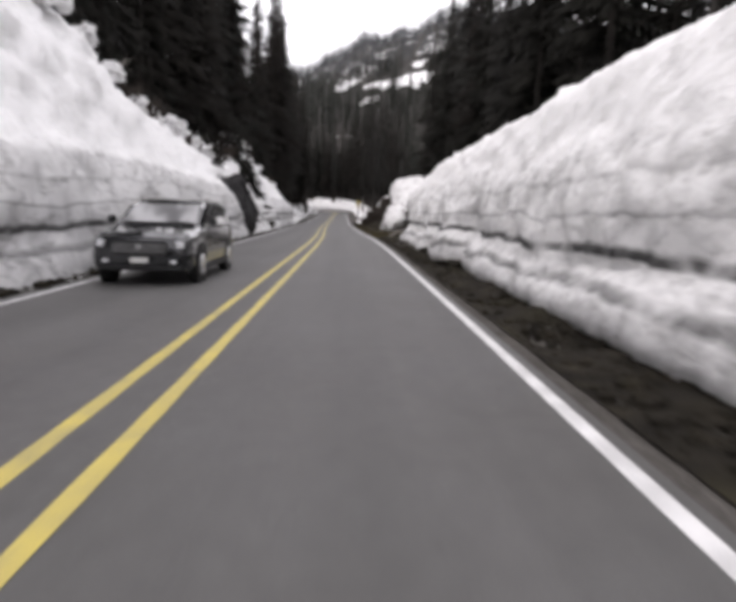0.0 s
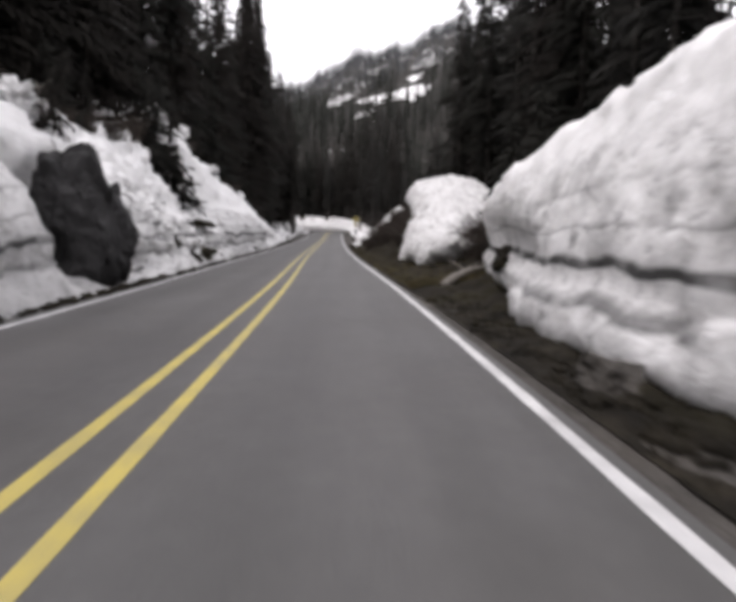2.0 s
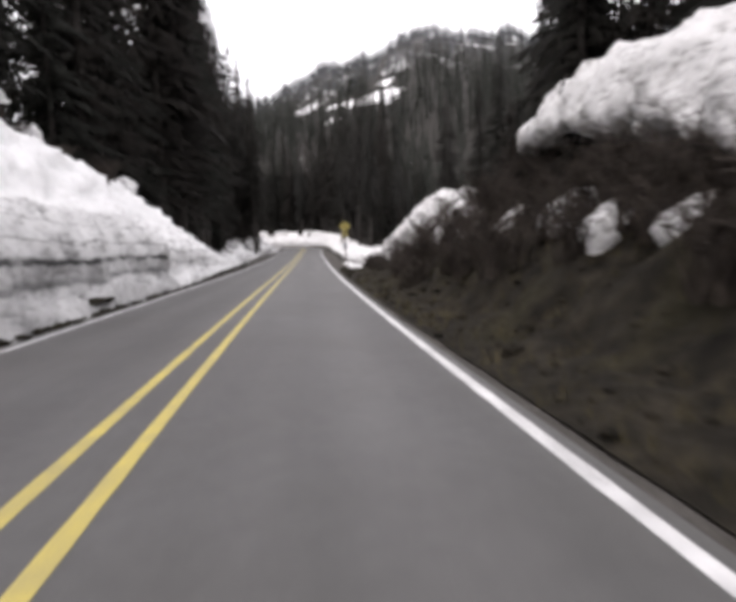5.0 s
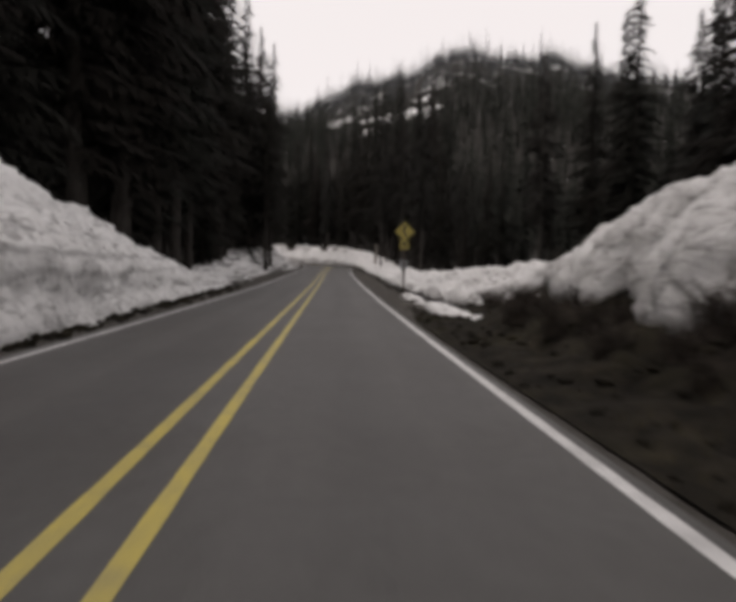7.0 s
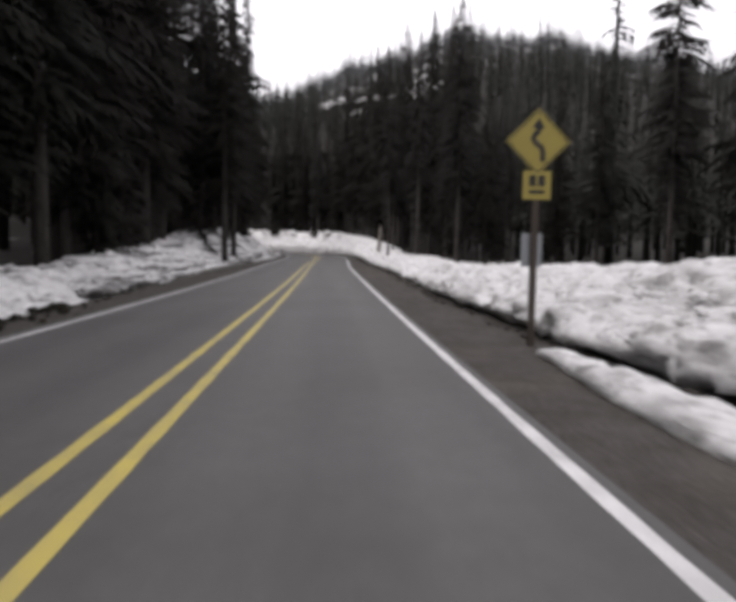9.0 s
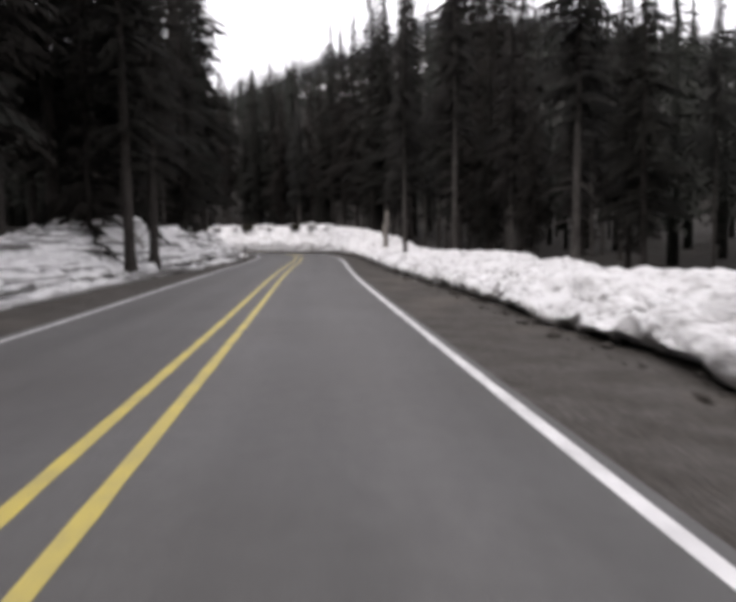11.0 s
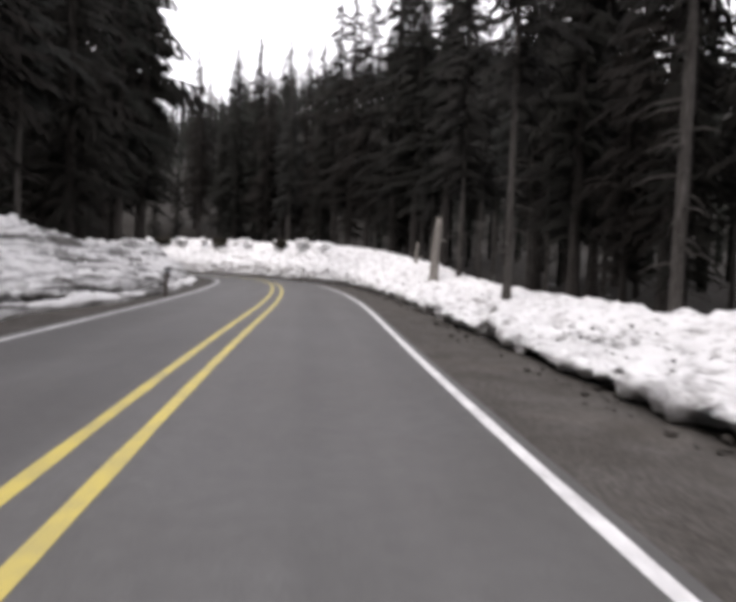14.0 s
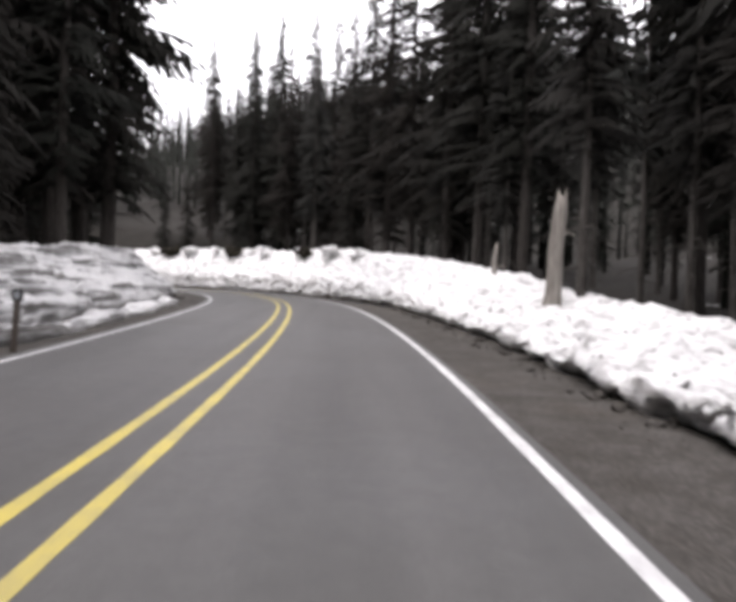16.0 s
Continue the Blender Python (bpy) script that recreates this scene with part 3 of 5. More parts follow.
def right_mound(s):
    k = ends(s, 85.0, 104.0, 2.5, 2.0)
    ch = table(MOUND, s) * k
    low = 6.5 + 0.3 * math.sin(s * 1.3) - 0.5 * math.exp(-((s - 91) / 0.9) ** 2) + 0.22 * math.sin(s * 4.1) + 0.18 * math.sin(s * 9.3)
    e = earth_h(s, low) - 0.1
    ch = max(ch, e + 0.25)
    return [(low + 0.6, e), (low + 0.1, e + 0.1), (low, e + 0.35), (low + 0.25, e + (ch - e) * 0.45), (7.3, e + (ch - e) * 0.8), (8.2, ch), (9.8, ch - 0.05), (12, ch * 0.75), (16, ch * 0.5)]


bank("snow_wall", -1, -40, 44, 0.25, left_wall, 56, LAYERED_GREY, (0.22, 0.16, 0.08), "tall ploughed snow wall with dirty layers below a white slope", 3.0, 0.12)
bank("snow_wall", -1, 44, 64, 0.15, left_wall, 72, LAYERED_TORN, (0.3, 0.26, 0.13), "torn snow bank with earth and brush showing through", 3.0, 0.6)
bank("snow_wall", -1, 64, 86, 0.25, left_wall, 52, LAYERED_GREY, (0.22, 0.2, 0.1), "snow wall with dirty layers at its foot", 3.0, 0.3)
bank("snow_wall", -1, 86, 124, 0.3, left_wall, 52, LAYERED_FAR, (0.22, 0.2, 0.1), "tall snow bank sloping down beside the road, dirty face", 3.0, 0.25)
bank("snow_bank", -1, 124, 262, 0.2, left_low, 48, GRITTY, (0.2, 0.2, 0.12), "low lumpy snow bank along the road edge under trees", 3.0, 0.35)
bank("snow_wall", 1, -40, 46.6, 0.2, right_wall, 64, LAYERED, (0.06, 0.11, 0.08), "sheer ploughed snow wall with grey dirt layers and overhung foot", 9.0, 0.22)
bank("snow_dome", 1, 47.6, 76.0, 0.16, right_dome, 60, SNOW, (0.2, 0.11, 0.06), "rounded white snow mound overhanging a bare earth slope", 12.0, 0.2)
bank("snow_mound", 1, 85, 104, 0.15, right_mound, 52, SNOW, (0.22, 0.13, 0.09), "melting snow mound lying on a brushy earth slope", 15.0, 0.25)
bank("snow_bank", 1, 96, 262, 0.16, right_low, 56, SNOW, (0.18, 0.15, 0.09), "low lumpy snow bank beyond a gravel shoulder", 18.0, 0.6)


def berm(tab, s0, s1, half, height):
    """Outline of a small ridge of ploughed snow along the road."""
    def prof(s):
        k = ends(s, s0, s1, 3.0, 3.0) * (0.75 + 0.25 * math.sin(s * 1.1) + 0.12 * math.sin(s * 3.7))
        m, hh = table(tab, s), max(0.03, height * k)
        w_ = half * (0.8 + 0.25 * math.sin(s * 0.8 + 1))
        return [(m - w_ + 0.1, -0.16), (m - w_, 0.0), (m - w_ + 0.05, hh * 0.6), (m - w_ * 0.5, hh), (m + w_ * 0.4, hh * 0.95), (m + w_, hh * 0.4), (m + w_ + 0.1, -0.16)]
    return prof


bank("snow_ridge", -1, 132, 198, 0.2, berm(L_RIDGE, 132, 198, 0.38, 0.26), 16, GRITTY, (0.06, 0.09, 0.06), "small ploughed ridge of dirty snow at the road edge", 21.0)
R_SHELF = [(99, 5.2), (104, 4.95), (110, 4.85), (117, 4.9)]
bank("snow_shelf", 1, 97, 108.5, 0.2, berm(R_SHELF, 97, 108.5, 0.55, 0.24), 16, SNOW, (0.05, 0.08, 0.05), "flat broken shelf of old snow below the bank", 24.0)
bank("snow_shelf", 1, 109.5, 115.0, 0.2, berm(R_SHELF, 109.5, 115.0, 0.42, 0.22), 16, SNOW, (0.05, 0.08, 0.05), "flat broken shelf of old snow below the bank", 27.0)


def patch(s0, s1, d0, d1, thick):
    """Outline of a leftover of snow on the earth slope."""
    def prof(s):
        k = ends(s, s0, s1, (s1 - s0) * 0.45, (s1 - s0) * 0.45)
        mid_ = (d0 + d1) / 2
        a, c_ = mid_ - (mid_ - d0) * k - 0.05, mid_ + (d1 - mid_) * k + 0.05
        return [(a, earth_h(s, a) - 0.15), (a - 0.05, earth_h(s, a) + thick * k), (mid_, earth_h(s, mid_) + thick * k * 1.2), (c_, earth_h(s, c_) + thick * k * 0.6), (c_ + 0.1, earth_h(s, c_) - 0.2)]
    return prof


for s0, s1, d0, d1, th in ((79.5, 85.5, 6.2, 8.2, 0.45), (76.2, 78.2, 6.4, 7.4, 0.3), (72.5, 74.0, 6.6, 7.3, 0.25), (66.4, 67.6, 6.2, 6.8, 0.3), (69.0, 70.4, 6.5, 7.3, 0.35), (64.2, 64.9, 6.2, 6.7, 0.3)):
    bank("snow_patch", 1, s0, s1, 0.2, patch(s0, s1, d0, d1, th), 14, SNOW, (0.12, 0.1, 0.05), "small leftover snow patch among brush on the earth slope", s0)

# earth slope under the mounds
es, ed = np.arange(-20, 112, 0.22), np.concatenate([np.linspace(3.62, 8.0, 30), np.linspace(8.4, 16.5, 12)])
vs = []
for s in es:
    for d in ed:
        x, y, z = road(s, d, earth_h(s, d) + crown(3.6) - 0.02)
        k = min(1, (d - 3.62) / 1.5)
        vs.append((x, y, z + k * max(0.0, min(1.0, (101 - s) / 7)) * (0.24 * fbm(x, y, 0, 0.6) + 0.16 * fbm(x, y, 3, 2.2, 4) + (0.1 * fbm(x, y, 5, 3.4, 3) if s < 47 else 0.0))))
tagged(new("earth_slope", mesh("earth_slope", vs, grid_faces(len(es), len(ed), flip=True), EARTH, True)), "bare brown earth slope with moss beside the road", "slope", "", "structure")

# ---- ground: one sheet to the horizon, with the far hillside ----
L_BACK = [(s, h if s < 110 else h - 0.6) for s, h in L_CREST_H]
R_BACK = [(-40, 4.9), (46, 3.4), (50, 2.0), (55, 2.2), (60, 2.4), (68, 3.4), (75, 3.4), (90, 2.9), (96, 1.9), (100, 1.1), (110, 0.9), (140, 0.2), (180, 0.2), (200, 1.3), (216, 3.0), (226, 3.2), (242, 3.5), (260, 2.9)]
HILL = [(-3.2, 0.08), (-1.2, 0.09), (-0.5, 0.08), (-0.26, 0.105), (-0.19, 0.125), (-0.14, 0.16), (-0.08, 0.195), (0.02, 0.235), (0.1, 0.264), (0.15, 0.284), (0.2, 0.284), (0.28, 0.27), (0.36, 0.25), (0.5, 0.215), (0.7, 0.19), (1.0, 0.16), (3.2, 0.1)]


def hill(x, y):
    """Height of the far hillside."""
    r, az = np.hypot(x, y), np.arctan2(x, y)
    e = np.interp(az, [a for a, b in HILL], [b for a, b in HILL])
    knolls = np.interp(r, [500, 1000], [0, 1]) * (5 * np.sin(az * 47 + 1) + 3 * np.sin(az * 117))
    return knolls + 1150 * e * np.interp(r, [240, 400, 560, 800, 1150], [0, 0.2, 0.37, 0.66, 1.0]) - 0.25 * np.maximum(r - 1200, 0)


def ground_z(x, y):
    x, y = np.atleast_1d(np.asarray(x, float)), np.atleast_1d(np.asarray(y, float))
    s, d = road_coords(x, y)
    ad = np.abs(d)
    left = np.interp(s, [a for a, b in L_BACK], [b for a, b in L_BACK])
    right = np.interp(s, [a for a, b in R_BACK], [b for a, b in R_BACK])
    back = np.where(d < 0, left, right)
    k = np.clip((ad - 10.0) / 4.0, 0, 1)
    k = k * k * (3 - 2 * k)
    far = np.clip(ad - 14, 0, 70) * np.where(d < 0, 0.10, 0.06)
    z = np.interp(s, SS, CZ) - 0.6 + k * (back + 0.45) + far
    return z + np.maximum(hill(x, y), 0) - np.maximum(-hill(x, y), 0) * 0.2


def axis(lo, hi, step, far):
    a = list(np.arange(lo, hi + 0.1, step))
    g_ = step
    while a[-1] < far:
        g_ *= 1.18
        a.append(a[-1] + g_)
    g_ = step
    while a[0] > -far:
        g_ *= 1.18
        a.insert(0, a[0] - g_)
    return np.array(a)


gx, gy = axis(-80, 50, 2.0, 3500), axis(-40, 300, 2.2, 3500)
X, Y = np.meshgrid(gx, gy, indexing="ij")
Z = ground_z(X.ravel(), Y.ravel())
Z += np.array([0.35 * fbm(x, y, 0, 0.12) for x, y in zip(X.ravel(), Y.ravel())])
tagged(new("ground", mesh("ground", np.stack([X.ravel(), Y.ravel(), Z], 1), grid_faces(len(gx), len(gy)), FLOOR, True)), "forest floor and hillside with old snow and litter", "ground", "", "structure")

# ---- trees ----


def crown_mesh(name, rs, height, base, radius, count, teeth, material, droop=0.45, keep=1.0):
    """Whorls of drooping feathered boughs, as loose needle sprays, fuller on some sides and heights than on others."""
    phase = rs.uniform(0, 6.28)
    vs, fs = [], []
    for i in range(count):
        u = (i + rs.random()) / count
        z = base + (height - base) * u ** 0.92
        prof = (1 - u) ** 0.8 * (0.55 + 0.45 * min(1, u * 6))
        a = rs.uniform(0, 2 * math.pi)
        r = radius * prof * rs.uniform(0.45, 1.2) * (0.76 + 0.26 * math.sin(2 * a + phase + z * 0.9) + 0.2 * math.sin(z * 2.3 + phase)) + 0.12
        if rs.random() > keep * (1.0 - 0.3 * u):
            continue
        ca, sa = math.cos(a), math.sin(a)
        tilt = rs.uniform(-0.35, 0.35)
        lift, fall = rs.uniform(0.0, 0.25), droop * rs.uniform(0.5, 1.4)

        def at(t, side_):
            """Point at t along the bough, side_ metres off it."""
            x, zz = r * t, z + r * (lift * t - fall * t * t)
            return (ca * x - sa * side_ * 0.62, sa * x + ca * side_ * 0.62, zz + tilt * side_ - 0.85 * abs(side_))

        wid = 0.15 * r + 0.12
        n0 = len(vs)
        cuts = [k / teeth for k in range(teeth + 1)]
        for t in cuts:
            vs.append(at(t, 0))
        for k in range(teeth):
            t0, t1 = cuts[k], cuts[k + 1]
            wk = wid * math.sin(math.pi * min(0.97, 0.15 + 0.8 * (t0 + t1) / 2)) * rs.uniform(0.6, 1.25)
            for sg in (-1, 1):
                vs.append(at(min(1.05, t1 + 0.10 * rs.random() + 0.05), sg * wk))
                tip = len(vs) - 1
                fs.append((n0 + k, n0 + k + 1, tip) if sg > 0 else (n0 + k + 1, n0 + k, tip))
    # leader
    n0 = len(vs)
    vs += [(0.05, 0, height - 1.0), (-0.04, 0.05, height - 1.0), (-0.03, -0.05, height - 1.0), (0, 0, height + 0.3)]
    fs += [(n0, n0 + 1, n0 + 3), (n0 + 1, n0 + 2, n0 + 3), (n0 + 2, n0, n0 + 3)]
    return mesh(name, vs, fs, material)


def trunk_mesh(name, rs, height, r, stubs, material=None, sides=9):
    lean = (rs.uniform(-0.25, 0.25), rs.uniform(-0.25, 0.25))
    zs = [-0.8, 0.0, 0.35, 1.0, height * 0.25, height * 0.5, height * 0.75, height]
    rad = [r * 1.5, r * 1.35, r * 1.12, r, r * 0.86, r * 0.62, r * 0.34, 0.03]
    pts = [(lean[0] * max(0, z) / height + 0.04 * math.sin(z), lean[1] * max(0, z) / height, z) for z in zs]
    pieces = [tube(pts, rad, sides)]
    for _ in range(stubs):
        z, a, l = rs.uniform(1.5, height * 0.6), rs.uniform(0, 6.28), rs.uniform(0.4, 1.5)
        p0 = (0, 0, z)
        p1 = (math.cos(a) * (r * 0.7 + l * 0.5), math.sin(a) * (r * 0.7 + l * 0.5), z - 0.05 * l)
        p2 = (math.cos(a) * (r * 0.7 + l), math.sin(a) * (r * 0.7 + l), z - 0.3 * l)
        pieces.append(tube([p0, p1, p2], [0.05, 0.03, 0.01], 4))
    v, f = joined(pieces)
    return mesh(name, v, f, material or BARK, True)


# height, crown base, crown radius, trunk radius, boughs, stubs
KINDS = [(27, 2.5, 3.3, 0.27, 420, 10), (23, 3.5, 2.9, 0.21, 380, 14), (31, 6.0, 3.4, 0.32, 420, 22), (20, 5.0, 2.5, 0.15, 300, 26), (25, 8.5, 2.8, 0.18, 290, 34), (15, 1.0, 2.4, 0.14, 300, 4)]
PROTO = []
for i, (h, b, r, tr, n, st) in enumerate(KINDS):
    rs = random.Random(40 + i)
    PROTO.append((trunk_mesh("trunk", rs, h - 0.5, tr, st, BARK_GREY if i in (3, 4) else BARK), crown_mesh("crown", rs, h, b, r, int(n * 1.45), 6, NEEDLE_HAZE if i in (3, 4) else NEEDLE)))
TREE_LABELS = ["tall dark fir with boughs almost to the ground", "dark slender fir with dense drooping boughs", "very tall dark conifer with a bare lower trunk",
               "slim conifer with grey trunk and many dead stubs", "conifer with long bare trunk and high crown", "young dark fir with low boughs"]


def tree(kind, x, y, z, rot, scale, group):
    e = new("conifer_tree")
    e.matrix_basis = pose(x, y, z, 0, 0, rot) @ Matrix.Diagonal((scale, scale, scale, 1))
    part("trunk", PROTO[kind][0], None, e)
    part("crown", PROTO[kind][1], None, e)
    return tagged(e, TREE_LABELS[kind], "tree", group)


rt = random.Random(7)
near, farpts = [], []
R_MIN = [(-40, 12.0), (45, 12.0), (52, 13.0), (80, 12.5), (92, 14.0), (100, 23), (132, 24), (140, 15), (148, 11.5), (300, 11.5)]
L_MIN = [(-40, 11.0), (50, 10.5), (100, 9.8), (125, 9.5), (150, 8.6), (200, 9.0), (300, 10)]
for side, lim in ((-1, L_MIN), (1, R_MIN)):
    s = -32.0
    while s < 292:
        s += 3.6
        d = table(lim, s)
        row = 0
        while d < (40 if s > -10 else 22):
            ss_, dd = s + rt.uniform(-1.6, 1.6), d + rt.uniform(0, 2.6)
            x, y, _ = road(ss_, side * dd)
            (near if row < 2 else farpts).append((ss_, side * dd, x, y, row))
            d += 4.3 + 0.4 * row
            row += 1


def clear(x, y, need):
    s, d = road_coords(np.array([x]), np.array([y]))
    return abs(d[0]) >= need


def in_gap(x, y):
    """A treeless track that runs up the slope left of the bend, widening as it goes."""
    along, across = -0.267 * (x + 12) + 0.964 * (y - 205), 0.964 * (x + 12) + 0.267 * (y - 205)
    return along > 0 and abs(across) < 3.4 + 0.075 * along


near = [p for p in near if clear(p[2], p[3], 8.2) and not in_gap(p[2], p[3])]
rt.shuffle(near)
near = [p for p in near if not (p[1] < 0 and 184 < p[0] < 216 and rt.random() < 0.4)]
near.sort(key=lambda p: (p[0] < -6, p[4]))
extra = near[290:]
for s, d, x, y, row in near[:290]:
    z = float(ground_z(x, y)[0]) - 0.15
    if d < 0:
        kind = rt.choice((0, 0, 1, 2, 2, 5)) if s < 150 else rt.choice((0, 0, 1, 2, 5, 4))
        k = rt.uniform(0.95, 1.25) if s < 150 else rt.uniform(0.85, 1.1)
    else:
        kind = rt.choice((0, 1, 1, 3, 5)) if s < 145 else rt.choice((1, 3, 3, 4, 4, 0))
        k = rt.uniform(0.8, 1.08) if s < 140 else rt.uniform(0.4, 0.6) if s < 160 else rt.uniform(0.5, 0.74) if s < 182 else rt.uniform(0.6, 1.0)
    tree(kind, x, y, z, rt.uniform(0, 360), k, "firs along the left of the road" if d < 0 else "firs along the right of the road")

# trees that stand out beside the road
for kind, s, d, h, k in ((0, 152, -11.6, 1.0, 1.05), (2, 157, -12.2, 1.2, 1.2), (0, 163, -11.8, 1.4, 1.3), (0, 168.5, -11.0, 1.4, 1.3), (1, 147.5, -13.0, 0.8, 1.2), (0, 133, -12.5, 0.5, 1.4), (0, 140, -11.2, 0.8, 1.4), (2, 146, -12.0, 0.8, 1.3), (4, 64.4, 14.0, 3.0, 1.3), (4, 80.0, -11.5, 6.0, 1.3), (0, 113.0, -8.8, 1.4, 1.4), (2, 116.5, -9.8, 1.0, 1.25), (0, 109.5, -9.6, 2.0, 1.35), (0, 120.5, -9.2, 0.3, 1.3), (0, 204.0, -9.0, 1.2, 1.42), (2, 207.5, -11.0, 1.2, 1.35), (0, 200.5, -11.2, 1.2, 1.4), (0, 206.0, -14.0, 1.2, 1.5), (4, 167.2, 9.75, 0.3, 0.85), (4, 172.6, 7.4, 0.6, 0.7), (2, 159.2, -6.9, 0.2, 0.8), (2, 162.9, -6.8, 0.5, 0.75), (3, 150.0, 10.4, 0.7, 0.9), (2, 242, 11.5, 1.0, 0.87), (0, 240, 15.5, 1.0, 1.1), (1, 236.5, 16.0, 1.0, 1.35), (0, 231, 15.5, 1.0, 1.1), (2, 246, 15.0, 1.0, 1.0), (0, 227.5, 15.2, 1.0, 1.05), (0, 236, 12.0, 1.0, 1.05), (0, 234, 13.6, 1.0, 1.03), (1, 231, 12.4, 1.0, 1.08), (3, 227, 12.4, 1.0, 1.12), (0, 222, 12.4, 1.2, 0.95), (2, 219.5, 12.6, 1.2, 1.0), (0, 216, 12.0, 1.2, 1.1), (1, 213, 12.3, 1.2, 1.28),
                         (0, 206.3, 11.4, 1.0, 1.15), (0, 211, 15.5, 1.0, 1.2), (2, 207, 17.0, 1.0, 1.1), (2, 203.5, 15.0, 1.0, 1.1), (1, 202, 11.5, 1.0, 1.3), (2, 198.5, 12.5, 1.0, 0.95), (0, 209.5, 13.5, 1.0, 1.15), (5, 246, 11.5, 1.0, 0.8), (5, 250, 12.0, 1.0, 0.75), (0, 180.5, 13.0, 0.5, 1.0), (1, 183.5, 15.5, 0.5, 1.15), (0, 176.0, 14.5, 0.4, 0.95), (2, 188.0, 14.5, 0.5, 1.0), (1, 171.0, 15.0, 0.3, 0.9), (3, 186.0, 9.4, 0.4, 1.0), (0, 190.5, 17.6, 0.6, 1.2), (1, 188.0, 19.4, 0.6, 1.25)):
    x, y, z = road(s, d, h + max(0.0, min(0.8, (s - 190) / 30)))
    tree(kind, x, y, z, s * 40 % 360, k, "firs along the left of the road" if d < 0 else "firs along the right of the road")


def woods(pts, protos, rs, smin, smax):
    """Many trees joined into one mesh."""
    V, F, off = [], [], 0
    for x, y, z in pts:
        pv, pf = protos[rs.randrange(len(protos))]
        a, k = rs.uniform(0, 6.28), rs.uniform(smin, smax) * (1.45 if rs.random() < 0.08 else 1.0)
        R = np.array([[math.cos(a), -math.sin(a), 0], [math.sin(a), math.cos(a), 0], [0, 0, 1]]) * k
        V.append(pv @ R.T + np.array([x, y, z]))
        F.append(pf + off)
        off += len(pv)
    return V, F


def proto_arrays(me):
    v = np.empty(len(me.vertices) * 3, dtype=np.float32)
    me.vertices.foreach_get("co", v)
    t = [tuple(p.vertices) for p in me.polygons]
    tri = [(q[0], q[k], q[k + 1]) for q in t for k in range(1, len(q) - 1)]
    return v.reshape(-1, 3), np.array(tri)


def low_tree(seed, h, base, r, boughs, teeth, mat_):
    rs = random.Random(seed)
    v0, f0 = tube([(0, 0, -0.5), (0, 0, h * 0.5), (0, 0, h - 0.4)], [0.28, 0.2, 0.03], 4)
    tv, tf = proto_arrays(mesh("t", v0, f0, mat_))
    cv, cf = proto_arrays(crown_mesh("c", rs, h, base, r, boughs, teeth, mat_))
    return tv, tf, cv, cf


def plant(name, pts, seeds, spec, material, label, smin, smax):
    rs = random.Random(len(pts))
    protos_c = []
    for sd in seeds:
        h, base, r, boughs, teeth = spec
        rr = random.Random(sd)
        tv, tf, cv, cf = low_tree(sd, h * rr.uniform(0.85, 1.15), base * rr.uniform(0.6, 1.4), r, boughs, teeth, material)
        protos_c.append((np.concatenate([tv, cv]), np.concatenate([tf, cf + len(tv)])))
    V, F = woods(pts, protos_c, rs, smin, smax)
    v, f = np.concatenate(V), np.concatenate(F)
    me = bpy.data.meshes.new(name)
    me.vertices.add(len(v))
    me.vertices.foreach_set("co", v.astype(np.float32).ravel())
    me.loops.add(len(f) * 3)
    me.loops.foreach_set("vertex_index", f.astype(np.int32).ravel())
    me.polygons.add(len(f))
    me.polygons.foreach_set("loop_start", np.arange(0, len(f) * 3, 3, dtype=np.int32))
    me.materials.append(material)
    me.update(calc_edges=True)
    return tagged(new(name, me), label, "woods", "", "stuff")


def with_ground(pts):
    z = ground_z([p[0] for p in pts], [p[1] for p in pts])
    return [(x, y, float(h) - 0.3) for (x, y), h in zip(pts, z)]


mid = [p for p in farpts + extra if clear(p[2], p[3], 9.0) and not in_gap(p[2], p[3]) and not (p[1] > 0 and 203 < p[0] < 262 and rt.random() < 0.35)]
young = [p for p in mid if p[1] > 0 and 132 < p[0] < 172]
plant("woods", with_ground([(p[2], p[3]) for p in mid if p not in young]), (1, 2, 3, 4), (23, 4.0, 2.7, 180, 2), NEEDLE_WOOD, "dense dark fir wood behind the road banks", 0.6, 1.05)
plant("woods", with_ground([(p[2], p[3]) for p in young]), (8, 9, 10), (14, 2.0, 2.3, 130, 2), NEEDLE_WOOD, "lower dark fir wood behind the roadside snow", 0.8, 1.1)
# wood closing the view beyond the bend
bend = []
rb = random.Random(21)
for _ in range(760):
    x, y = rb.uniform(-110, 120), rb.uniform(200, 420)
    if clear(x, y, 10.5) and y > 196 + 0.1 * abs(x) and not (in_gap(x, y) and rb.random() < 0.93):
        bend.append((x, y))
plant("woods", with_ground(bend), (5, 6, 7), (15, 1.5, 2.5, 115, 2), NEEDLE_WOOD, "dark fir wood closing the view beyond the bend", 0.4, 0.9)
# open snow fields on the mountainside
FIELDS = ((41, 486, 22, 34), (18, 505, 7, 14), (-5, 556, 11, 28), (13, 425, 6, 14), (58, 575, 6, 18))


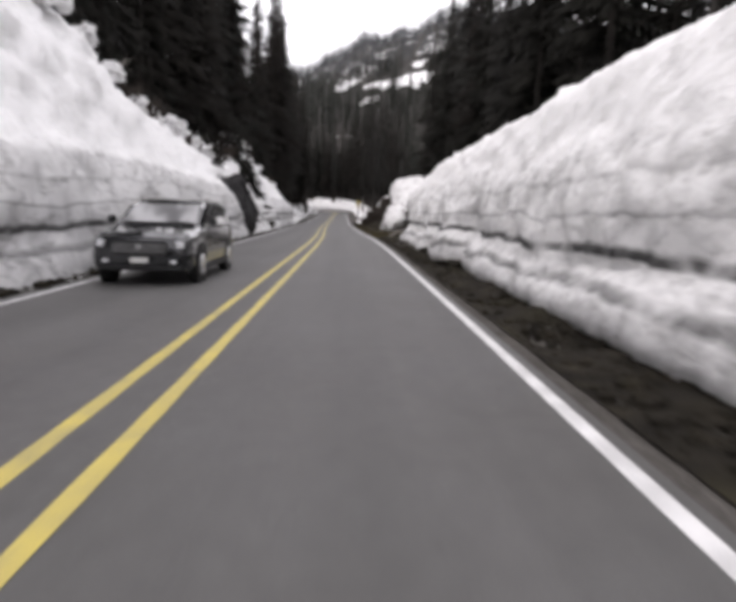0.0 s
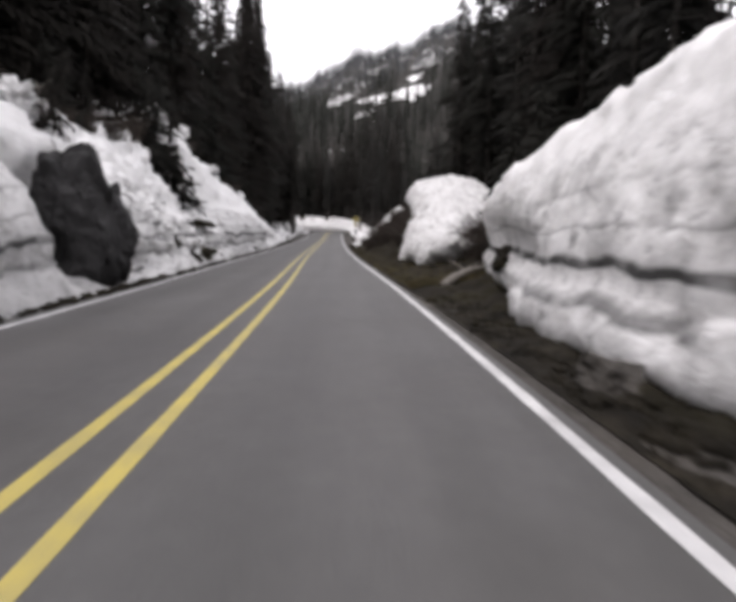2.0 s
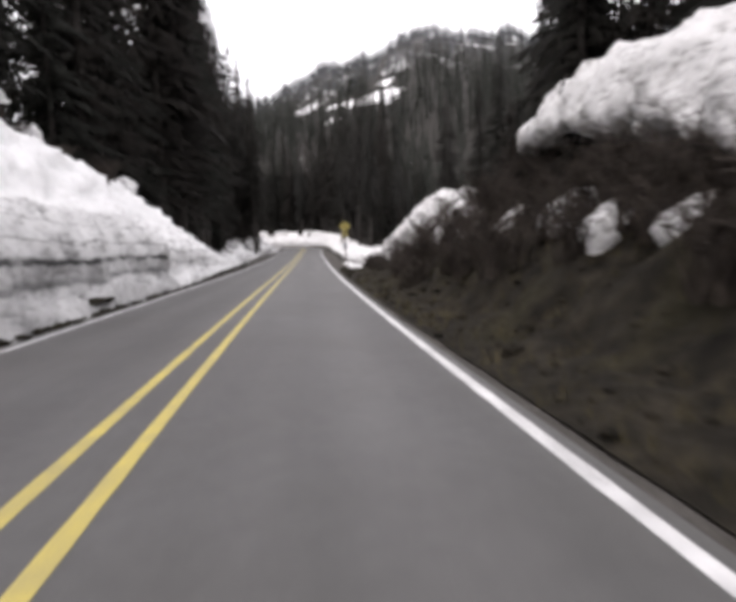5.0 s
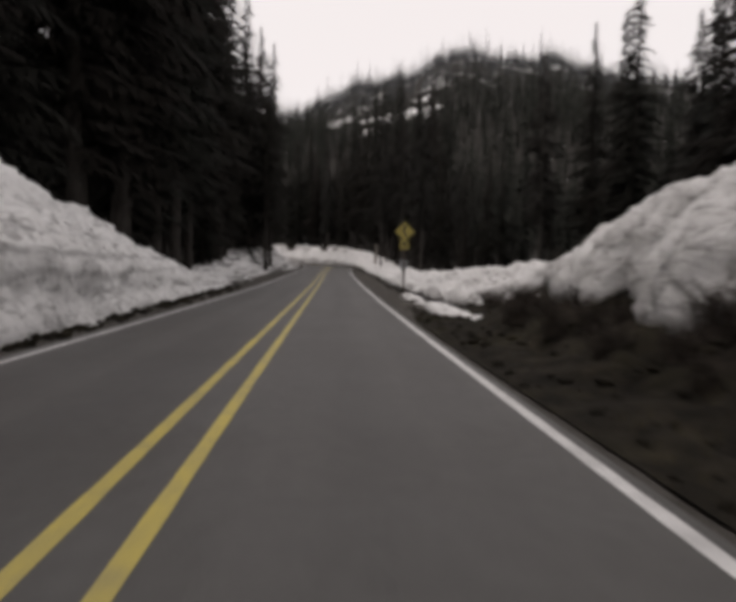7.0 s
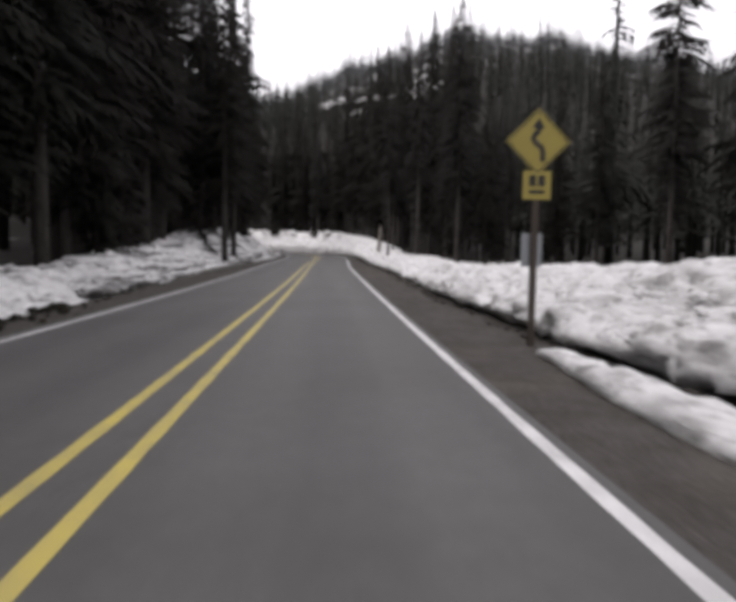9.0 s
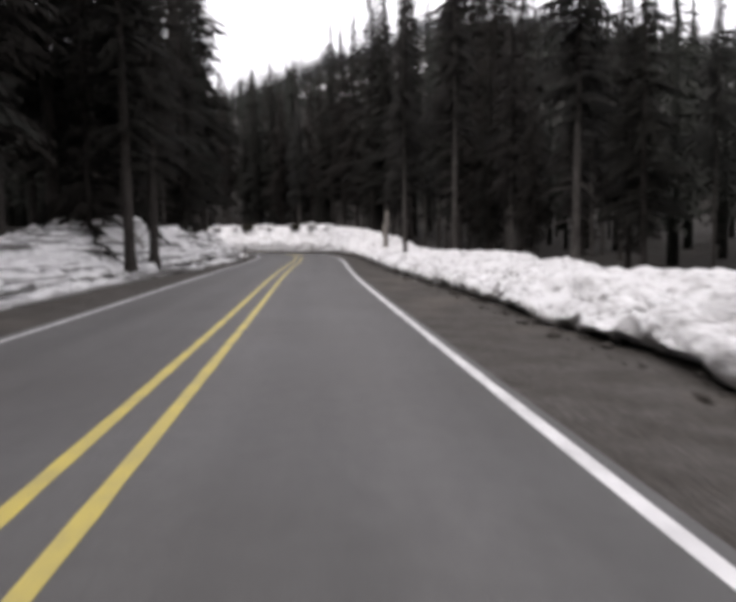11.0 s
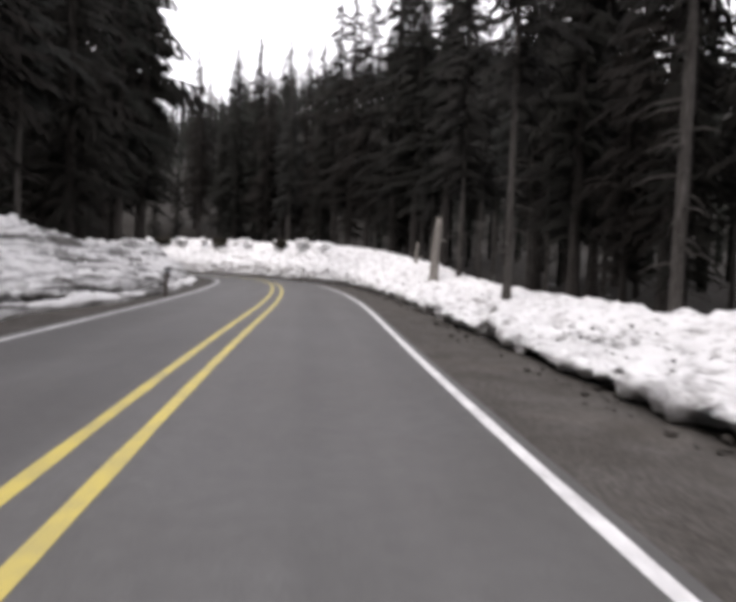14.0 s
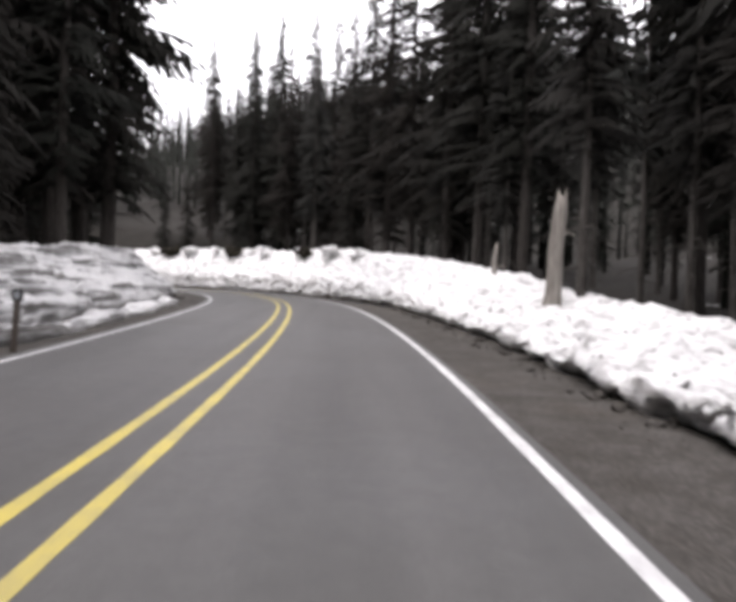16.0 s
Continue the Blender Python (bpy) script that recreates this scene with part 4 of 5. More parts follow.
def snow_field(cx, cy, rx, ry):
    """A sheet of snow with a ragged rim, lying on the slope."""
    vs, fs, rings, n = [], [], 7, 40
    for k in range(rings):
        for j in range(n):
            a = 2 * math.pi * j / n
            q = (k + 0.02) / (rings - 1) * (1 + 0.75 * fbm(cx + 3 * math.cos(a), cy + 3 * math.sin(a), 0, 0.9, 3))
            vs.append((cx + rx * q * math.cos(a), cy + ry * q * math.sin(a), 1.3 if k < rings - 1 else -1.0))
    z = ground_z([v[0] for v in vs], [v[1] for v in vs])
    vs = [(x, y, float(h) + up) for (x, y, up), h in zip(vs, z)]
    fs = [(k * n + j, (k + 1) * n + j, (k + 1) * n + (j + 1) % n, k * n + (j + 1) % n) for k in range(rings - 1) for j in range(n)]
    return tagged(new("snow_field", mesh("snow_field", vs, fs, SNOW, True)), "open white snow field among the firs of the mountainside", "snow field", "snow fields on the mountainside")


for field in FIELDS:
    snow_field(*field)
# hillside trees, with open snow between
slope_pts, lower_pts = [], []
rh = random.Random(33)


def in_field(x, y):
    return sum(math.exp(-(((x - cx) / (rx * 1.25)) ** 2 + ((y - cy) / (ry * 1.25)) ** 2)) for cx, cy, rx, ry in FIELDS)


while len(slope_pts) < 4600:
    r, az = 560 + 640 * rh.random() ** 0.75, rh.uniform(-0.4, 0.85)
    x, y = r * math.sin(az), r * math.cos(az)
    if fbm(x, y, 0, 0.012) + 0.25 > rh.uniform(-0.5, 0.6) and rh.random() > 1.6 * in_field(x, y):
        slope_pts.append((x, y))
while len(lower_pts) < 2900:
    r, az = rh.uniform(330, 600), rh.uniform(-0.75, 0.75)
    x, y = r * math.sin(az), r * math.cos(az)
    if rh.random() > 1.6 * in_field(x, y):
        lower_pts.append((x, y))
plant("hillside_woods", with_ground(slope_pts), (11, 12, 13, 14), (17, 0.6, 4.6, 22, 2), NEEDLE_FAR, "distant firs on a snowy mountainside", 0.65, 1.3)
# young growth at the head of the treeless track
track_pts = []
while len(track_pts) < 150:
    far_, off = rh.uniform(62, 175), rh.uniform(-1, 1)
    off *= 5.0 + 0.08 * far_
    x, y = -12 - 0.267 * far_ + 0.964 * off, 205 + 0.964 * far_ + 0.267 * off
    if clear(x, y, 9.5):
        track_pts.append((x, y))
plant("young_woods", with_ground(track_pts), (22, 23, 24), (9.0, 0.3, 2.3, 34, 3), NEEDLE_WOOD, "young dark firs grown over a clearing beyond the bend", 0.6, 1.2)
plant("slope_woods", with_ground(lower_pts), (19, 20, 21), (20, 1.0, 4.0, 26, 2), NEEDLE_WOOD, "dense dark firs on the lower slope of the mountain", 0.6, 1.2)
ridge_pts = []
while len(ridge_pts) < 620:
    az = rh.uniform(-0.35, 0.8)
    r = rh.uniform(985, 1185)
    if fbm(az * 60, r * 0.02, 0, 1.0) > rh.uniform(-0.2, 0.4):
        ridge_pts.append((r * math.sin(az), r * math.cos(az)))
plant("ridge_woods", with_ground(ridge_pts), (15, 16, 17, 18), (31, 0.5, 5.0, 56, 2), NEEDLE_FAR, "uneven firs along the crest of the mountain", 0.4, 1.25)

# ---- broken snag, rock outcrop, small firs on the banks ----


def snag(s, d, h, height, r):
    rs = random.Random(3)
    e = new("tree_snag")
    e.matrix_basis = pose(*road(s, d, h), 0, 3, 0)
    zs = [-0.5, 0.0, 0.3, height * 0.5, height * 0.85, height]
    v, f = tube([(0.02 * math.sin(3 * z), 0, z) for z in zs], [r * 1.5, r * 1.35, r * 1.1, r, r * 0.95, r * 0.7], 12)
    for k in range(len(v) - 12, len(v)):
        v[k] = (v[k][0], v[k][1], v[k][2] + rs.uniform(-0.25, 0.25))
    part("stem", mesh("stem", v, f, SNAG, True), None, e, "pale weathered broken stem")
    part("limb_stub", mesh("limb_stub", *tube([(0, 0, height * 0.6), (0.3, 0.1, height * 0.68), (0.5, 0.15, height * 0.66)], [0.06, 0.04, 0.02], 6), SNAG), None, e)
    return tagged(e, "pale broken tree snag standing in the snow bank", "tree snag")


snag(183.0, 7.3, 0.8, 2.9, 0.2)
snag(192.5, 8.6, 0.6, 2.2, 0.12)


def rock(name, c, size, seed, label, material=None, sub=4, rough_=0.5, category="rock"):
    bm = bmesh.new()
    bmesh.ops.create_icosphere(bm, subdivisions=sub, radius=1)
    for v in bm.verts:
        k = 1 + rough_ * noise.fractal(v.co * 1.3 + Vector((seed, 0, 0)), 0.9, 2, 4) + 0.12 * noise.cell(v.co * 2.6 + Vector((seed, 0, 0)))
        v.co = Vector((v.co.x * size[0], v.co.y * size[1], v.co.z * size[2])) * k
    me = bpy.data.meshes.new(name)
    bm.to_mesh(me)
    bm.free()
    me.materials.append(material or ROCK)
    ob = new(name, me)
    ob.location = c
    return tagged(ob, label, category)


o = rock("rock_outcrop", road(42.6, -5.4, 1.4), (1.15, 1.3, 2.15), 5.0, "tall dark wet rock outcrop standing in the snow wall", None, 5, 0.2)
o.rotation_euler = (0, radians(-12), radians(turn(41.7) + 3))
rock("boulder", road(30.2, 4.1, 0.1), (0.28, 0.35, 0.2), 9.0, "small pale boulder at the foot of the snow wall", GRAVEL, 3)
rock("earth_mound", road(24.6, 4.75, 0.0), (0.6, 1.1, 0.24), 2.0, "dark earth mound bared under the snow wall", EARTH, 4)
rock("earth_mound", road(18.5, 4.9, -0.02), (0.65, 1.0, 0.22), 3.0, "dark earth mound bared under the snow wall", EARTH, 4)

# dark lumps put in for the shade of holes in the banks
for s, d, h, size, seed in ((38.8, 5.5, 0.85, (0.35, 0.7, 0.32), 4.0), (58.6, -5.1, 1.86, (0.5, 1.9, 0.2), 6.0), (55.4, -4.55, 0.32, (0.5, 1.5, 0.36), 8.0), (75.0, -4.45, 0.24, (0.4, 1.8, 0.2), 10.0), (50.2, -4.75, 1.0, (0.35, 0.7, 0.3), 11.0), (52.6, -4.4, 0.3, (0.35, 0.6, 0.3), 13.0)):
    o = rock("earth_patch", road(s, d, h), size, seed, "dark earth-toned lump set in the snow in place of a dark gap", EARTH, 4, 0.6, "earth")
    o.rotation_euler = (0, 0, radians(turn(s)))

# crusts of snow and bent stems left along the crest of the tall wall
for k in range(46):
    s = 16.5 + 0.95 * k if k < 34 else (58.0, 60.2, 62.4, 64.4, 67.0, 70.5, 74.0, 78.0, 83.0, 88.0, 92.5, 97.0)[k - 34]
    big = 1.0 + 0.7 * max(0.0, math.sin(k * 2.9))
    o = rock("snow_clump", road(s, -8.5 - 0.8 * math.sin(k * 2.1), table(L_CREST_H, s) + 0.12 + 0.14 * math.sin(k * 1.7)), (0.3 * big, 0.42 * big, 0.28 * big + 0.1 * math.sin(k * 2.7)), k * 3.1, "ragged clump of snow on the crest of the bank", SNOW, 3, 0.95, "snow clump")
    tagged(o, group="snow clumps on the crest")

# broken crest of the bank round the outside of the bend
for k, (s, d) in enumerate(((213.0, 8.1), (217.5, 7.7), (223.5, 8.2), (228.5, 7.8), (231.0, 8.3), (236.5, 7.7), (241.0, 8.2), (247.0, 7.8), (251.5, 8.1))):
    o = rock("snow_clump", road(s, d, table(R_PLATEAU, s) - 0.16), (0.6 + 0.25 * math.sin(k * 2.3), 0.9 + 0.3 * math.sin(k * 1.3), 0.34 + 0.14 * math.sin(k * 3.1)), 60 + k * 3.1, "ragged clump of snow on the crest of the bank", SNOW, 3, 0.95, "snow clump")
    tagged(o, group="snow clumps on the crest")
# dark lumps put in for the dark breaks in this crest
for s, d, size, seed in ((221.5, 7.5, (0.5, 1.1, 0.4), 21.0), (233.5, 7.5, (0.55, 1.3, 0.45), 23.0), (244.0, 7.4, (0.6, 1.5, 0.5), 25.0)):
    o = rock("earth_patch", road(s, d, table(R_PLATEAU, s) - 0.25), size, seed, "dark earth-toned lump set in the snow in place of a dark gap", EARTH, 4, 0.6, "earth")
    o.rotation_euler = (0, 0, radians(turn(s)))

SAPLING = (trunk_mesh("trunk", random.Random(77), 3.4, 0.06, 0, None, 6), crown_mesh("crown", random.Random(78), 3.8, 0.2, 1.15, 130, 4, NEEDLE, 0.5))


def sapling(s, d, h, k, tilt):
    e = new("young_fir")
    e.matrix_basis = pose(*road(s, d, h), tilt * 0.4, tilt, s * 33 % 360) @ Matrix.Diagonal((k, k, k, 1))
    part("trunk", SAPLING[0], None, e)
    part("crown", SAPLING[1], None, e)
    return tagged(e, "young dark fir bent by snow on the bank", "tree", "young firs on the snow banks")


for s, d, h, k, tl in ((58.6, -6.3, 1.9, 1.15, 8), (59.2, -6.9, 2.6, 1.4, -6), (58.2, -7.4, 3.2, 1.5, 6), (59.9, -7.7, 3.9, 1.45, -4), (57.4, -7.9, 3.9, 1.3, 8), (60.6, -8.4, 5.0, 1.3, 0), (58.9, -8.3, 4.4, 1.5, 3), (49.8, -8.2, 4.9, 1.0, 15), (52.4, -8.8, 5.2, 0.9, -12),
                       (44.6, -7.4, 3.9, 0.8, 18), (36.0, -9.0, 5.5, 1.0, 0), (31.0, -9.3, 6.0, 1.1, 8), (27.0, -9.4, 6.9, 1.2, -6), (66.0, -9.6, 7.1, 1.1, 0), (73.0, -9.4, 6.7, 1.0, 6),
                       (80, -9.2, 6.1, 0.8, 0), (47.2, 8.0, 2.4, 1.0, 10), (48.2, 9.2, 2.6, 1.2, 0), (70.8, 7.9, 2.4, 0.7, 10), (73.4, 8.5, 2.8, 0.8, -6), (75.6, 8.2, 2.6, 0.75, 4), (78.5, 8.6, 2.0, 1.1, 0), (82.5, 9.6, 2.4, 1.3, -8), (76.6, 9.0, 2.2, 1.0, 14)):
    sapling(s, d, h, k, tl)

# ---- brush, logs and litter ----


def brush_mesh(seed, count, size):
    rs = random.Random(seed)
    pieces = []
    for _ in range(count):
        a, l = rs.uniform(0, 6.28), size * rs.uniform(0.5, 1.2)
        b0 = (rs.uniform(-0.35, 0.35) * size, rs.uniform(-0.35, 0.35) * size, -0.1)
        out_ = rs.uniform(0.15, 0.7)
        p1 = (b0[0] + math.cos(a) * l * out_ * 0.4, b0[1] + math.sin(a) * l * out_ * 0.4, l * 0.5)
        p2 = (b0[0] + math.cos(a) * l * out_, b0[1] + math.sin(a) * l * out_, l * rs.uniform(0.7, 1.0))
        pieces.append(tube([b0, p1, p2], [0.016, 0.011, 0.004], 3))
        for _ in range(3):
            a2, t = a + rs.uniform(-1.2, 1.2), rs.uniform(0.3, 1.0)
            q = tuple(p1[i] + (p2[i] - p1[i]) * t for i in range(3))
            e_ = (q[0] + math.cos(a2) * 0.3 * size, q[1] + math.sin(a2) * 0.3 * size, q[2] + rs.uniform(-0.1, 0.25) * size)
            pieces.append(tube([q, e_], [0.008, 0.003], 3))
    v, f = joined(pieces)
    return mesh("bush", v, f, TWIG)


BUSH = [brush_mesh(1, 75, 1.0), brush_mesh(2, 90, 1.25), brush_mesh(3, 64, 0.8)]
rbu = random.Random(5)
spots = [(62.2, 6.3), (63, 6.6), (63.6, 6.2), (64.2, 6.8), (65, 6.4), (65.4, 7.0), (66, 6.6), (67.4, 7.2), (68.8, 6.9), (69.8, 7.2), (61.5, 6.0), (62.8, 5.8), (47.0, 7.2), (47.6, 7.8), (48.4, 6.9), (46.2, 7.0), (76, 6.2), (77.5, 7.4), (79, 5.9), (80.2, 7.8), (81.6, 6.4), (83, 7.6), (84.3, 6.1), (86, 5.6), (87.5, 6.0), (89.5, 5.5), (92, 5.9), (94.5, 5.6), (97, 5.9), (99.5, 5.7), (74.4, 5.6), (72.6, 5.5), (75.2, 7.2), (101.8, 6.0), (78.2, 6.6), (80.9, 5.6), (85.2, 6.8), (88.4, 5.2), (90.8, 5.2), (93.4, 5.3), (73.8, 6.2), (66.5, 6.9), (68, 7.2), (69.4, 6.5), (70.6, 7.6), (71.8, 6.9), (73, 7.9), (74.2, 7.0), (75.6, 8.0), (77.0, 8.6), (67.2, 6.1), (70.0, 5.7), (72.6, 6.0), (76.4, 7.0)]
spots += [(45.0 + 0.55 * k, 6.6 + 1.6 * ((k * 0.618) % 1.0)) for k in range(9)]
spots += [(77 + 1.05 * k, 5.0 + 2.6 * ((k * 0.618) % 1.0)) for k in range(22)]
for s, d in spots:
    ob = new("bush", BUSH[rbu.randrange(3)])
    k = rbu.uniform(0.7, 1.2) * (1.0 if s < 85 else 0.5)
    ob.matrix_basis = pose(*road(s, d, earth_h(s, d) - 0.08), 0, 0, rbu.uniform(0, 360)) @ Matrix.Diagonal((k, k, k, 1))
    tagged(ob, "bare brown leafless bush on the earth slope", "bush", "bushes on the earth slope")


for s, d, h in [(s_, -8.6 - 0.7 * math.sin(s_ * 2.3), None) for s_ in (21, 24.5, 27, 29.5, 32, 35.5, 38, 40.5, 43, 46, 48.5, 51, 54, 56.5, 63, 67, 70.5, 75, 79, 82, 86, 89.5, 93, 97)]:
    ob = new("bush", BUSH[rbu.randrange(3)])
    k = rbu.uniform(0.5, 1.0)
    ob.matrix_basis = pose(*road(s, d, table(L_CREST_H, s) - 0.05), 0, 0, rbu.uniform(0, 360)) @ Matrix.Diagonal((k, k, k, 1))
    tagged(ob, "bare leafless bush poking out of the snow crest", "bush", "bushes on the snow crest")


def log(s0, d0, h0, s1, d1, h1, r, label):
    a, b = Vector(road(s0, d0, h0)), Vector(road(s1, d1, h1))
    e = new("fallen_log")
    e.location = a
    m = b - a
    pts = [m * t + Vector((0, 0, 0.12 * math.sin(3.1 * t))) for t in (0, 0.3, 0.65, 1)]
    part("stem", mesh("stem", *tube(pts, [r, r * 0.9, r * 0.75, r * 0.45], 8), SNAG, True), None, e)
    for t, da in ((0.4, 0.35), (0.6, -0.4), (0.8, 0.3)):
        q = m * t
        part("branch", mesh("branch", *tube([q, q + Vector((da, 0.1, 0.3)), q + Vector((da * 1.6, 0.3, 0.45))], [r * 0.35, r * 0.22, r * 0.08], 5), SNAG), None, e)
    return tagged(e, label, "log")


log(41.6, 4.5, 0.1, 43.6, 6.1, 0.5, 0.13, "pale fallen log leaning on the earth slope")
log(24.0, -8.2, 7.0, 25.6, -9.4, 8.4, 0.05, "thin broken stem sticking out of the snow crest")
log(28.2, -8.4, 6.2, 29.0, -8.0, 7.6, 0.05, "thin broken stem sticking out of the snow crest")
log(33.0, -8.6, 5.5, 34.8, -9.2, 6.9, 0.05, "thin broken stem sticking out of the snow crest")
log(47.5, -8.2, 5.1, 48.4, -8.9, 6.6, 0.05, "thin broken stem sticking out of the snow crest")
log(46.0, 6.6, 1.6, 49.5, 8.0, 3.0, 0.07, "thin broken branch hanging by the snow wall")
log(174.0, -8.5, 0.7, 178.5, -7.0, 0.5, 0.10, "fallen grey branch half buried in roadside snow")
log(178.0, -9.0, 1.2, 181.0, -6.6, 0.6, 0.08, "fallen grey branch half buried in roadside snow")
log(163.5, -7.5, 1.2, 165.0, -8.6, 2.3, 0.07, "broken leaning branch in the snow by the trees")
log(185.0, -6.5, 0.5, 188.5, -8.0, 1.2, 0.09, "fallen grey branch half buried in roadside snow")


def scatter(name, count, seed, where, lo, hi, material, label, sub=1):
    """Many small lumps on the ground, joined."""
    rs = random.Random(seed)
    bm = bmesh.new()
    bmesh.ops.create_icosphere(bm, subdivisions=sub, radius=1)
    base = np.array([v.co[:] for v in bm.verts])
    tri = np.array([[v.index for v in f.verts] for f in bm.faces])
    bm.free()
    V, F = [], []
    for i in range(count):
        s, d, h = where(rs)
        k = lo * (hi / lo) ** (rs.random() ** 2.2)
        j = np.array([[rs.uniform(0.65, 1.3) for _ in range(3)] for _ in range(len(base))])
        V.append(base * j * np.array([k * rs.uniform(0.7, 1.4), k, k * rs.uniform(0.5, 0.9)]) + np.array(road(s, d, h)))
        F.append(tri + i * len(base))
    return tagged(new(name, mesh(name, np.concatenate(V), np.concatenate(F), material)), label, "debris", "", "stuff")


def right_foot(rs):
    s = rs.uniform(-8, 47)
    return s, rs.triangular(3.62, table(R_TOE, s) + 0.35, table(R_TOE, s) - 0.05), -0.03


def left_foot(rs):
    s = rs.uniform(-8, 122)
    return s, -rs.triangular(3.8, table(L_TOE, s) + 0.3, table(L_TOE, s)), -0.03


def slope_any(rs):
    s, d = rs.uniform(44, 106), rs.uniform(3.7, 7.5)
    return s, d, earth_h(s, d) - 0.06


def low_foot(rs):
    s = rs.uniform(103, 205)
    if rs.random() < 0.5:
        return s, table(R_TOE, s) + rs.gauss(-0.05, 0.2), -0.04
    return s, -(table(L_TOE, s) + rs.gauss(-0.05, 0.2)), -0.04


scatter("stone_debris", 4200, 1, right_foot, 0.02, 0.13, EARTH, "dark earth clods and stones at the foot of the snow wall")
scatter("stone_debris", 3000, 2, left_foot, 0.02, 0.17, EARTH, "dark earth clods and stones at the foot of the left bank")
scatter("slope_stones", 2200, 3, slope_any, 0.02, 0.14, EARTH, "stones and clods on the earth slope")
scatter("shoulder_stones", 1400, 4, low_foot, 0.02, 0.11, GRAVEL, "grit and stones along the edge of the low snow banks")


def snow_lumps(rs):
    s = rs.uniform(100, 205)
    side = rs.choice((-1, 1))
    tb = R_TOE if side > 0 else L_TOE
    t = table(tb, s) + rs.uniform(0.35, 2.6)
    top = table(R_PLATEAU, s) * 0.62 if side > 0 else table(L_BREAK_H, s)
    return s, side * t, top * min(1, (t - table(tb, s)) / 1.5) - 0.02


scatter("snow_lumps", 3000, 5, snow_lumps, 0.04, 0.2, SNOW, "crumbled snow lumps on the low banks")

def on_snow(rs):
    s, d, h = snow_lumps(rs)
    return s, d, h + 0.08


scatter("bark_litter", 1600, 6, on_snow, 0.012, 0.045, EARTH, "dark bark and needle litter lying on the snow banks")

# dry grass on the slope
rg = random.Random(9)
pieces = []
for _ in range(2200):
    s, d = 42 + 46 * rg.random() ** 2.2, 3.7 + 2.8 * rg.random() ** 1.3
    x, y, z = road(s, d, earth_h(s, d) - 0.1)
    for _ in range(4):
        a, l = rg.uniform(0, 6.28), rg.uniform(0.1, 0.28)
        p = (x + rg.uniform(-0.1, 0.1), y + rg.uniform(-0.1, 0.1), z)
        q = (p[0] + math.cos(a) * l * 0.7, p[1] + math.sin(a) * l * 0.7, z + l)
        wv = (-math.sin(a) * 0.012, math.cos(a) * 0.012, 0)
        pieces.append(([p, (p[0] + wv[0], p[1] + wv[1], z), q], [(0, 1, 2)]))
tagged(new("dry_grass", mesh("dry_grass", *joined(pieces), GRASS)), "sparse dry grass tufts on the earth slope", "grass", "", "stuff")

# ---- signs and markers ----


def prism(pts, y0, y1):
    """A flat plate in x, z with thickness along y."""
    bm = bmesh.new()
    f0 = bm.faces.new([bm.verts.new((x, y0, z)) for x, z in pts])
    r = bmesh.ops.extrude_face_region(bm, geom=[f0])
    for v in r["geom"]:
        if isinstance(v, bmesh.types.BMVert):
            v.co.y = y1
    bmesh.ops.recalc_face_normals(bm, faces=bm.faces)
    return bm


def rounded(cx, cz, w_, h_, rad, turn_=0.0):
    pts = []
    for sx, sz, a0 in ((1, 1, 0), (-1, 1, 90), (-1, -1, 180), (1, -1, 270)):
        for k in range(5):
            a = radians(a0 + 22.5 * k)
            pts.append((sx * (w_ / 2 - rad) + rad * math.cos(a), sz * (h_ / 2 - rad) + rad * math.sin(a)))
    c_, s_ = math.cos(radians(turn_)), math.sin(radians(turn_))
    return [(cx + x * c_ - z * s_, cz + x * s_ + z * c_) for x, z in pts]


